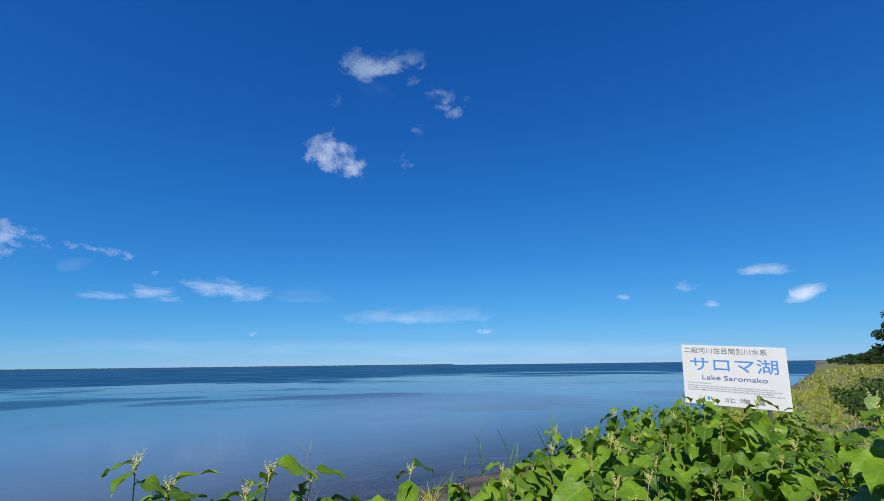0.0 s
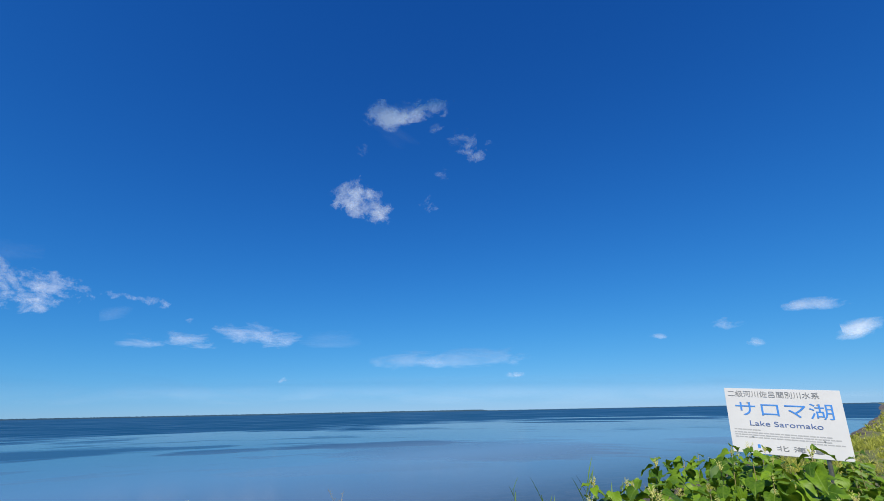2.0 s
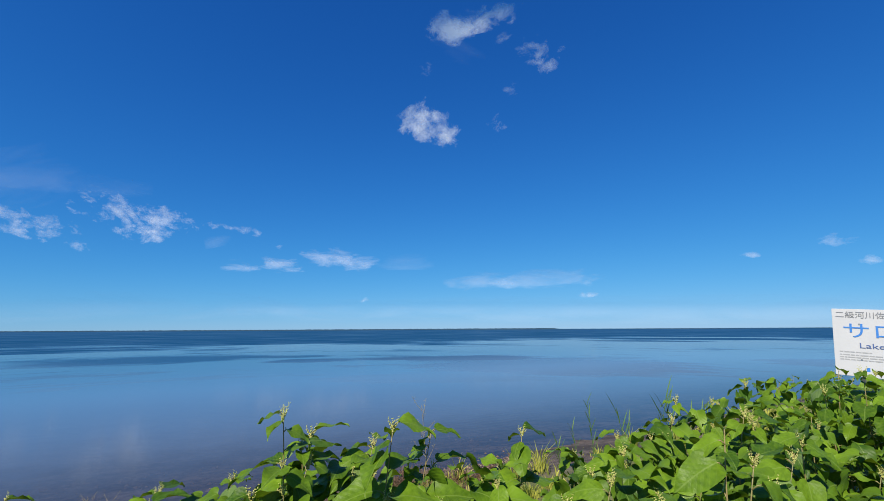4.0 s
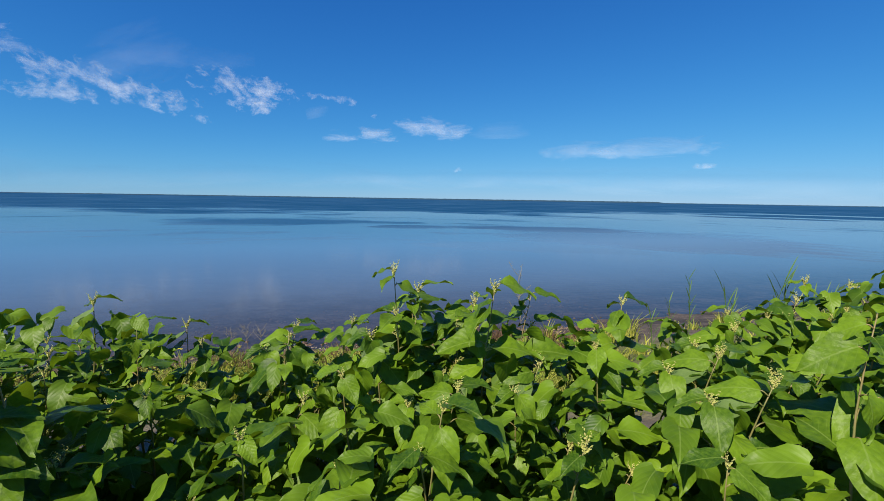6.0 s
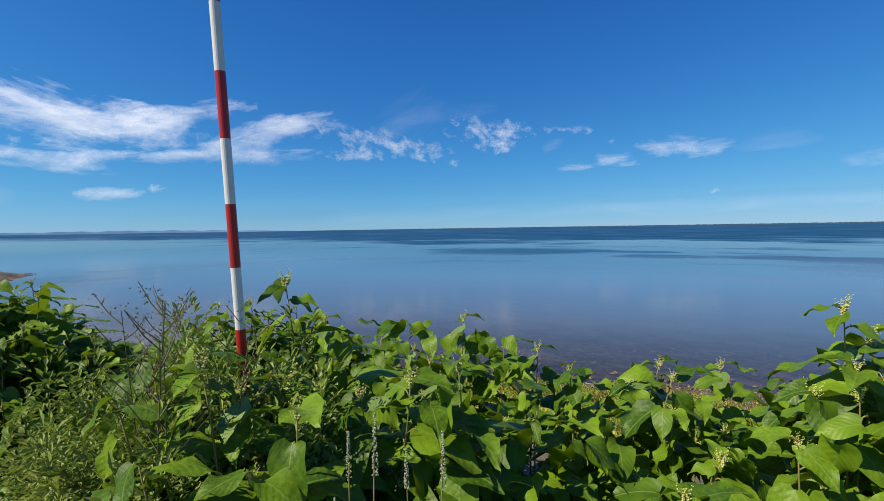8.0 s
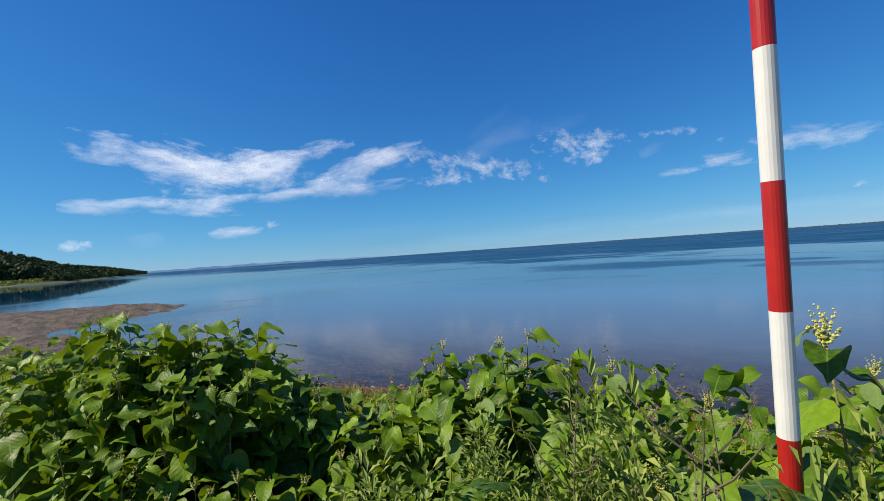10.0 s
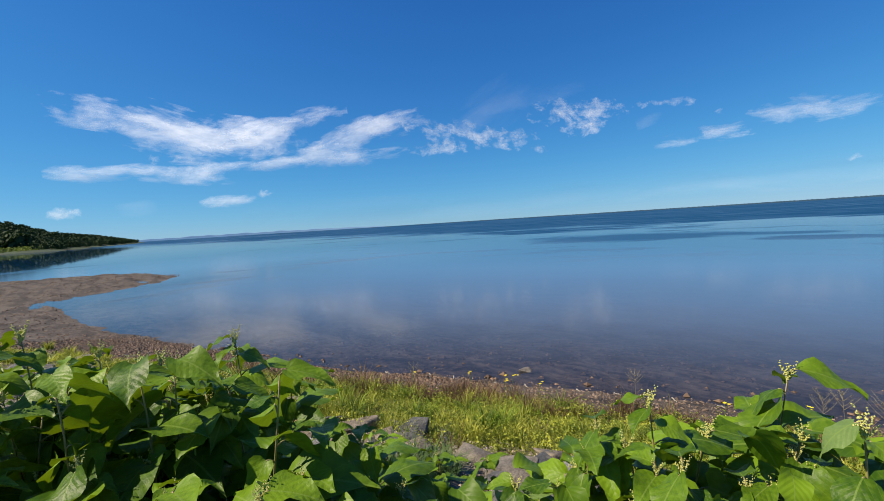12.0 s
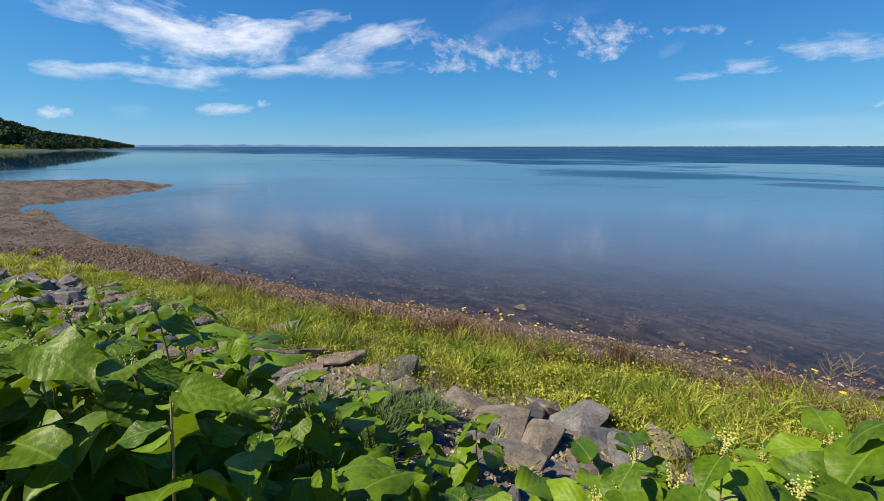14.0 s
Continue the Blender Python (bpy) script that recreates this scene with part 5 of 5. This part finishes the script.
blades("shore_meadow", GRASS, "tall yellow-green grass of the shore meadow", 52000, 4, (1, 45, 3.5, 28), strip(-0.08, 1.01), (0.25, 0.6), (0.012, 0.03), (0.2, 0.8))
blades("far_shore_meadow", GRASS, "tall grass of the shore meadow running on along the lake", 30000, 5, (40, 170, 18, 110), lambda x, y, gen: (shore_distance(x, y) > 0.25) & (shore_distance(x, y) < 26), (0.35, 0.75), (0.05, 0.12), (0.2, 0.8))
blades("tangled_low_weeds", GRASS, "low weeds creeping over the gravel between stones", 9000, 6, (-14, -3.4, -2, 3.6), strip(0.36, 0.99, 0.10), (0.05, 0.16), (0.006, 0.014), (0.3, 1.0))


def bank_weeds():
    """Small broad-leaved weeds in the grass, too many to tell apart."""
    rng = random.Random(17)
    soup = Soup()
    gen = np.random.default_rng(17)
    x, y = gen.uniform(-14, 1, 30000), gen.uniform(-1.5, 9, 30000)
    keep = strip(-0.03, 0.62, 0.06)(x, y, gen)
    for px, py in list(zip(x[keep], y[keep]))[:3300]:
        r = 0.05 + 0.14 * rng.random() ** 1.6
        leaf_quads(soup, Vector((px, py, float(height(px, py)) + r * 0.5)), r, 50, rng.uniform(0.007, 0.017), rng, 0.9)
    tagged(new("bank_weeds", soup.mesh("bank_weeds", BANK_WEED)), "small green and yellowish weeds among the bank grass", "weeds", kind="stuff")


BANK_WEED = leafy("bank_weed_leaf", (0.022, 0.075, 0.009), (0.48, 0.50, 0.075), (0.38, 0.44, 0.04), part=0.25, veins=False, island=True, rough=0.6, blots=2.2)
bank_weeds()


def tuft(x, y, tall, spread_, count, seed, material, label):
    rng = random.Random(seed)
    root = tagged(new("grass_tuft"), label, "grass", "tufts on the bank")
    root.location = (x, y, float(height(x, y)) - 0.01)
    soup = Soup()
    for _ in range(count):
        a, r = rng.uniform(0, 6.28), spread_ * math.sqrt(rng.random())
        c = Vector((math.cos(a) * r, math.sin(a) * r, 0))
        out = Vector((math.cos(a + rng.uniform(-1, 1)), math.sin(a + rng.uniform(-1, 1)), 0))
        h, w, side = tall * rng.uniform(0.35, 1), rng.uniform(0.002, 0.0055), Vector((-out.y, out.x, 0))
        p1, p2 = c + out * h * 0.18 + Vector((0, 0, h * 0.6)), c + out * h * rng.uniform(0.4, 0.8) + Vector((0, 0, h * rng.uniform(0.7, 1)))
        soup.add([c - side * w, c + side * w, p1 + side * w, p1 - side * w, p2], [(0, 1, 2, 3), (3, 2, 4)])
    part("foliage", soup.mesh("foliage", material), root)


for k, (x, y, tall, sp) in enumerate(((-6.0, 2.15, 0.34, 0.26), (-5.75, 1.85, 0.32, 0.24), (-6.25, 1.75, 0.3, 0.24), (-5.9, 2.5, 0.28, 0.2))):
    tuft(x, y, tall, sp, 420, 50 + k, GRASS_DARK, "dark blue-green grass tuft between the bank stones")


def pebbles(name, material, label, count, seed, area, accept, size):
    gen = np.random.default_rng(seed)
    px, py, have = [], [], 0
    while have < count:
        x, y = gen.uniform(area[0], area[1], 20000), gen.uniform(area[2], area[3], 20000)
        k = accept(x, y, gen)
        px.append(x[k])
        py.append(y[k])
        have += int(k.sum())
    x, y = np.concatenate(px)[:count], np.concatenate(py)[:count]
    r = size[0] + (size[1] - size[0]) * gen.uniform(0, 1, count) ** 3
    c = np.stack([x, y, height(x, y) + r * 0.2], -1)
    dirs = np.array([(1, 0, 0), (0.2, 1, 0), (-1, 0.1, 0), (0, -1, 0.1), (0, 0, 0.6), (0, 0, -0.6)], float)
    a = gen.uniform(0, 6.28, count)
    rot = np.stack([np.stack([np.cos(a), -np.sin(a), 0 * a], -1), np.stack([np.sin(a), np.cos(a), 0 * a], -1), np.stack([0 * a, 0 * a, 1 + 0 * a], -1)], 1)
    v = np.einsum("nij,kj->nki", rot, dirs) * (r[:, None] * gen.uniform(0.6, 1.3, (count, 6)))[..., None] + c[:, None]
    o = (np.arange(count) * 6)[:, None, None]
    f = np.array([(0, 1, 4), (1, 2, 4), (2, 3, 4), (3, 0, 4), (1, 0, 5), (2, 1, 5), (3, 2, 5), (0, 3, 5)])[None] + o
    return tagged(new(name, mesh(name, v.reshape(-1, 3).tolist(), f.reshape(-1, 3).tolist(), material)), label, "stones", kind="stuff")


def pebble_material(name, dark, light):
    m, n, l, p = nodes_of(name)
    r = n.new("ShaderNodeNewGeometry").outputs["Random Per Island"]
    l.new(mixc(n, l, 0.3, ramp(n, l, r, [(0.0, dark), (0.75, light), (1.0, tuple(min(0.6, c * 1.8) for c in light))]), ramp(n, l, noise_node(n, l, 40, 4, coord="World"), [(0.3, dark), (0.7, light)])), p.inputs["Base Color"])
    p.inputs["Roughness"].default_value = 0.85
    return m


SHINGLE = pebble_material("beach_shingle", (0.055, 0.036, 0.026), (0.21, 0.15, 0.112))
GRAVEL = pebble_material("bank_gravel", (0.085, 0.070, 0.052), (0.27, 0.225, 0.17))
CLODS = pebble_material("dried_waterweed", (0.05, 0.030, 0.020), (0.17, 0.108, 0.072))


def beach(lo, hi):
    def accept(x, y, gen):
        u, s = share(x, y)
        return (s > lo) & (s < hi) & (u < beach_top(x) + 0.05)
    return accept


pebbles("beach_shingle", SHINGLE, "small brown and grey stones of the beach", 16000, 7, (-20, 3, 0, 11.5), beach(-0.25, 1.6), (0.006, 0.035))
def between_stones(x, y, gen):
    u, s = share(x, y)
    return (u > 0.54) & (u < 0.999) & (s > 1.5)


pebbles("bank_gravel", GRAVEL, "pale broken gravel between the bank stones", 19000, 10, (-13, -3.2, -2, 3.9), between_stones, (0.007, 0.034))
pebbles("washed_up_weed", CLODS, "dark brown clods of dried waterweed on the flat beach", 13000, 8, (-19, -8, -5, 9), beach(0.05, 7.0), (0.010, 0.05))
pebbles("spit_clods", CLODS, "dark clods and stones scattered over the muddy spit", 8000, 18, (-56, -19, -6, 9), beach(0.05, 9.0), (0.015, 0.05))
pebbles("lakebed_stones", CLODS, "dark stones on the lakebed in the shallows", 1500, 9, (-16, 3, 2, 14), beach(-3.5, -0.2), (0.02, 0.08))


def driftwood(x, y, long, turn, seed):
    rng = random.Random(seed)
    pts = [Vector((long * (k / 5 - 0.5), rng.uniform(-0.03, 0.03) * long, 0.012 + rng.uniform(0, 0.02))) for k in range(6)]
    soup = Soup()
    soup.add(*tube(pts, [rng.uniform(0.010, 0.018) * (1 - 0.1 * k) for k in range(6)], 7))
    ob = new("driftwood", soup.mesh("driftwood", DRIFT, True))
    ob.matrix_world = pose(x, y, float(height(x, y)), 0, 0, turn)
    tagged(ob, "bleached pale driftwood stick washed up at the waterline", "driftwood", "driftwood at the waterline")


for k in range(14):
    x = -2.5 - 8.5 * k / 13 + 0.2 * math.sin(k * 3.1)
    y = float(np.interp(-x, [3.5, 7, 9.4, 11.5], [8.0, 6.7, 5.6, 4.6])) + 0.08 * math.sin(k * 5.3)
    driftwood(x, y, 0.06 + 0.11 * abs(math.sin(k * 1.7)), -22 + 25 * math.sin(k * 2.3), k)


def wildflower(x, y, tall, seed):
    rng = random.Random(seed)
    root = tagged(new("yellow_wildflower"), "small yellow wildflower on a thin green stem in grass", "flower", "yellow flowers on the bank")
    root.location = (x, y, float(height(x, y)))
    pts = [Vector((0.02 * math.sin(k + seed), 0.02 * math.cos(k * 1.4), tall * k / 4)) for k in range(5)]
    part("stem", mesh("stem", *tube(pts, [0.003] * 5, 5), REED), root)
    for k in range(3):
        c = pts[4] + Vector((rng.uniform(-0.04, 0.04), rng.uniform(-0.04, 0.04), rng.uniform(-0.03, 0.01)))
        soup = Soup()
        for i in range(9):
            a = i * 0.698
            d, e = Vector((math.cos(a), math.sin(a), 0.25)), Vector((-math.sin(a), math.cos(a), 0))
            soup.add([c, c + d * 0.012 + e * 0.005, c + d * 0.024, c + d * 0.012 - e * 0.005], [(0, 1, 2, 3)])
        bud(soup, c, 0.007, rng)
        part("flower_head", soup.mesh("flower_head", YELLOW), root)


for k, (x, y) in enumerate(((-8.55, 4.35), (-7.35, 5.2), (-7.25, 5.25), (-7.3, 5.1), (-4.75, 6.1), (-4.0, 6.3), (-3.95, 6.4), (-7.9, 5.0), (-3.7, 5.6), (-6.9, 5.4))):
    wildflower(x, y, 0.32 + 0.05 * (k % 3), k)


# ---- weeds, reeds and seed stalks ----
def reed(x, y, top, seed):
    rng = random.Random(seed)
    z = float(height(x, y))
    tall = top - z
    root = tagged(new("reed"), "slender green reed with long narrow blades", "reed", "reeds on the beach")
    root.location = (x, y, z)
    lean = Vector((rng.uniform(-0.12, 0.12), rng.uniform(-0.1, 0.1), 0))
    pts = [lean * (k / 7) ** 2 * tall + Vector((0, 0, tall * 0.9 * k / 7)) for k in range(8)]
    part("stem", mesh("stem", *tube(pts, [0.006 * (1 - 0.08 * k) for k in range(8)], 6), REED), root)
    for k in range(9):
        f = 0.25 + 0.72 * k / 8
        i = min(6, int(f * 7))
        p = pts[i].lerp(pts[i + 1], f * 7 - i)
        a = rng.choice((0.3, 3.4)) + rng.uniform(-0.7, 0.7)
        out, h = Vector((math.cos(a), math.sin(a), 0)), rng.uniform(0.20, 0.34) * (0.6 + 0.4 * tall)
        side = Vector((-out.y, out.x, 0)) * 0.4 + Vector((0, 0, 0.3))
        q = [p + out * h * g * 0.40 + Vector((0, 0, h * (g - 0.20 * g * g))) for g in (0, 0.35, 0.7, 1.0)]
        w = (0.013, 0.018, 0.012, 0.0008)
        vs = [q[j] + side * s * w[j] for j in range(4) for s in (-1, 1)]
        part("blade", mesh("blade", vs, [(0, 1, 3, 2), (2, 3, 5, 4), (4, 5, 7, 6)], REED), root)


for k, (x, y, top) in enumerate(((3.27, 5.45, 0.92), (3.40, 7.55, 0.52), (3.05, 5.7, 0.68), (3.62, 5.6, 0.62), (3.4, 5.5, 0.8), (4.1, 5.9, 0.62), (3.0, 7.3, 0.1), (3.9, 7.4, 0.15), (4.7, 6.6, 0.4), (2.6, 7.0, 0.0), (5.4, 7.4, 0.3))):
    reed(x, y, top, 70 + k)


def seed_weed(x, y, top, seed, spread_=0.3, material=None, label="tall thin weed gone to seed above the thicket"):
    """A wiry stalk whose fine side branches carry small seed heads."""
    rng = random.Random(seed)
    material = material or WEED_DRY
    z = float(height(x, y))
    tall = top - z
    root = tagged(new("seed_weed"), label, "weed", "weeds gone to seed")
    root.location = (x, y, z)
    bend = Vector((rng.uniform(-0.1, 0.1), rng.uniform(-0.1, 0.1), 0))
    pts = [bend * (k / 8) ** 2 + Vector((0, 0, tall * k / 8)) for k in range(9)]
    part("stem", mesh("stem", *tube(pts, [0.0035 * (1 - 0.09 * k) for k in range(9)], 5), material), root)
    for k in range(10):
        f = 0.70 + 0.30 * k / 10
        i = min(7, int(f * 8))
        p = pts[i].lerp(pts[i + 1], f * 8 - i)
        a, reach = k * 2.4 + rng.random(), spread_ * (1.30 - f) * rng.uniform(0.8, 1.4) + 0.03
        tip = p + Vector((math.cos(a) * reach, math.sin(a) * reach, reach * rng.uniform(0.8, 1.5)))
        soup = Soup()
        soup.add(*tube([p, p.lerp(tip, 0.5) + Vector((0, 0, -0.01)), tip], [0.0018, 0.0014, 0.0009], 4))
        for _ in range(12):
            c = p.lerp(tip, rng.uniform(0.35, 1.05)) + Vector((rng.uniform(-1, 1), rng.uniform(-1, 1), rng.uniform(-1, 1))) * 0.016
            bud(soup, c, rng.uniform(0.0018, 0.0034), rng)
        tagged(part("seed_branch", soup.mesh("seed_branch", material), root), kind="stuff")


SEED_DARK = plain("dark_seed_stalk", (0.05, 0.05, 0.025), (0.15, 0.13, 0.065), 0.8, 30, 0)
seed_weed(0.27, 3.5, 1.04, 1, 0.12, label="pale thin weed stalk gone to seed by the shore")
for k, (x, y, top) in enumerate(((-1.95, 0.42, 1.40), (-2.03, 0.50, 1.37), (-2.16, 0.50, 1.36), (-1.90, 0.56, 1.34), (-2.40, 0.58, 1.33))):
    seed_weed(x, y, top, 20 + k, 0.12, SEED_DARK)
PALE_BLOOM = plain("greenish_white_bloom", (0.22, 0.27, 0.16), (0.40, 0.44, 0.32), 0.7, 30, 0)


def spike_weed(x, y, top, seed):
    """Upright stalks, each ending in a dense narrow spike of tiny pale flowers."""
    rng = random.Random(seed)
    z = float(height(x, y))
    root = tagged(new("spike_weed"), "slender weed with greenish white flower spikes", "weed", "weeds round the marker pole")
    root.location = (x, y, z)
    for k in range(3):
        a = k * 2.1 + rng.random()
        tip = Vector((0.05 * math.cos(a), 0.05 * math.sin(a), (top - z) * (1 - 0.05 * k)))
        base = Vector((tip.x * 0.2, tip.y * 0.2, 0))
        part("stem", mesh("stem", *tube([base, base.lerp(tip, 0.5), tip], [0.0028, 0.0022, 0.0012], 5), STEM), root)
        soup, long = Soup(), rng.uniform(0.08, 0.13)
        for i in range(90):
            f = i / 90
            b = rng.uniform(0, 6.28)
            r = 0.0050 * (1.05 - 0.8 * f)
            bud(soup, tip + Vector((math.cos(b) * r, math.sin(b) * r, (f - 1.0) * long + 0.02)), rng.uniform(0.0012, 0.0023), rng)
        part("flower_spike", soup.mesh("flower_spike", PALE_BLOOM), root)


for k, (x, y, top) in enumerate(((-1.27, 0.50, 1.24), (-1.22, 0.62, 1.17))):
    spike_weed(x, y, top, 60 + k)
for k, (x, y, top) in enumerate(((-3.85, 6.0, -0.45), (-3.7, 6.25, -0.4), (-5.9, 6.3, -0.7), (-8.35, 4.25, -0.6), (-3.4, 6.1, -0.4))):
    seed_weed(x, y, top, 40 + k, 0.14, label="dry brown seed stalk standing at the beach edge")


def weed_kind(seed, tall):
    """A bushy roadside weed with many small narrow leaves."""
    rng = random.Random(seed)
    root = tagged(new("roadside_weed"), "bushy green weed with small narrow leaves", "weed", "weeds round the marker pole")
    for s in range(2):
        a = rng.uniform(0, 6.28)
        lean = Vector((math.cos(a), math.sin(a), 0)) * rng.uniform(0.1, 0.32) * tall
        h = tall * rng.uniform(0.7, 1)
        pts = [lean * (k / 6) ** 1.6 + Vector((0, 0, h * k / 6)) for k in range(7)]
        part("stem", mesh("stem", *tube(pts, [0.004 * (1 - 0.11 * k) for k in range(7)], 5), STEM if s % 2 else WEED_DRY), root)
        soup = Soup()
        for _ in range(620):
            f = rng.uniform(0.12, 1)
            spray = rng.uniform(0, 0.16)
            i = min(5, int(f * 6))
            p = pts[i].lerp(pts[i + 1], f * 6 - i)
            b = rng.uniform(0, 6.28)
            out = Vector((math.cos(b), math.sin(b), rng.uniform(-0.2, 0.7))).normalized()
            side = Vector((-math.sin(b), math.cos(b), rng.uniform(-0.3, 0.3)))
            long, w = rng.uniform(0.035, 0.10), rng.uniform(0.008, 0.020)
            p = p + out * spray
            soup.add([p, p + out * long * 0.45 + side * w, p + out * long - Vector((0, 0, 0.012)), p + out * long * 0.45 - side * w], [(0, 1, 2, 3)])
        part("foliage", soup.mesh("foliage", WEED), root)
    return root


WEEDS = [weed_kind(300 + k, 1.0) for k in range(4)]
rng = random.Random(33)
for _ in range(84):
    x, y = rng.uniform(-3.0, -1.78), rng.uniform(0.30, 0.95)
    z = float(height(x, y))
    top = np.interp(x, [-3.0, -2.75, -2.4, -2.0, -1.8], [0.9, 1.06, 1.20, 1.20, 1.05]) * np.interp(y, [0.30, 0.45, 0.6, 0.95], [0.82, 0.98, 1.04, 1.04]) + rng.uniform(-0.15, 0.05)
    copy_thing(rng.choice(WEEDS), pose(x, y, z, 0, 0, rng.uniform(0, 360)) @ Matrix.Diagonal((0.42, 0.42, max(0.3, top - z), 1)))
for k in WEEDS:
    for o in (*k.children_recursive, k):
        bpy.data.objects.remove(o)


# ---- shrubs at the edge of the meadow ----
def shrub(x, y, wide, tall, seed, label):
    rng = random.Random(seed)
    root = tagged(new("shrub"), label, "shrub", "shrubs in the shore meadow")
    root.location = (x, y, float(height(x, y)) - 0.02)
    stems, crown = Soup(), Soup()
    for k in range(9):
        a = k * 2.4
        tip = Vector((math.cos(a) * wide * rng.uniform(0.1, 0.5), math.sin(a) * wide * rng.uniform(0.1, 0.5), tall * rng.uniform(0.55, 0.95)))
        stems.add(*tube([Vector((0, 0, 0)), tip * 0.5 + Vector((0, 0, 0.05)), tip], [0.02, 0.013, 0.005], 5))
        for f in (0.6, 0.95):
            leaf_quads(crown, tip * f, wide * 0.2, 110, 0.045, rng, 0.8)
    part("branches", stems.mesh("branches", BARK), root)
    part("leaves", crown.mesh("leaves", WEED if seed % 2 else TREE_LEAF), root)


for k, (az, d, wide, tall) in enumerate(((63.5, 15, 1.7, 1.15), (65.2, 12, 1.6, 1.1), (66.5, 17, 2.2, 1.5), (62.0, 24, 2.0, 1.1))):
    q = azel(az, 0, d)
    shrub(q.x, q.y, wide, tall, 80 + 2 * k, "dark green leafy shrub in the tall meadow grass")
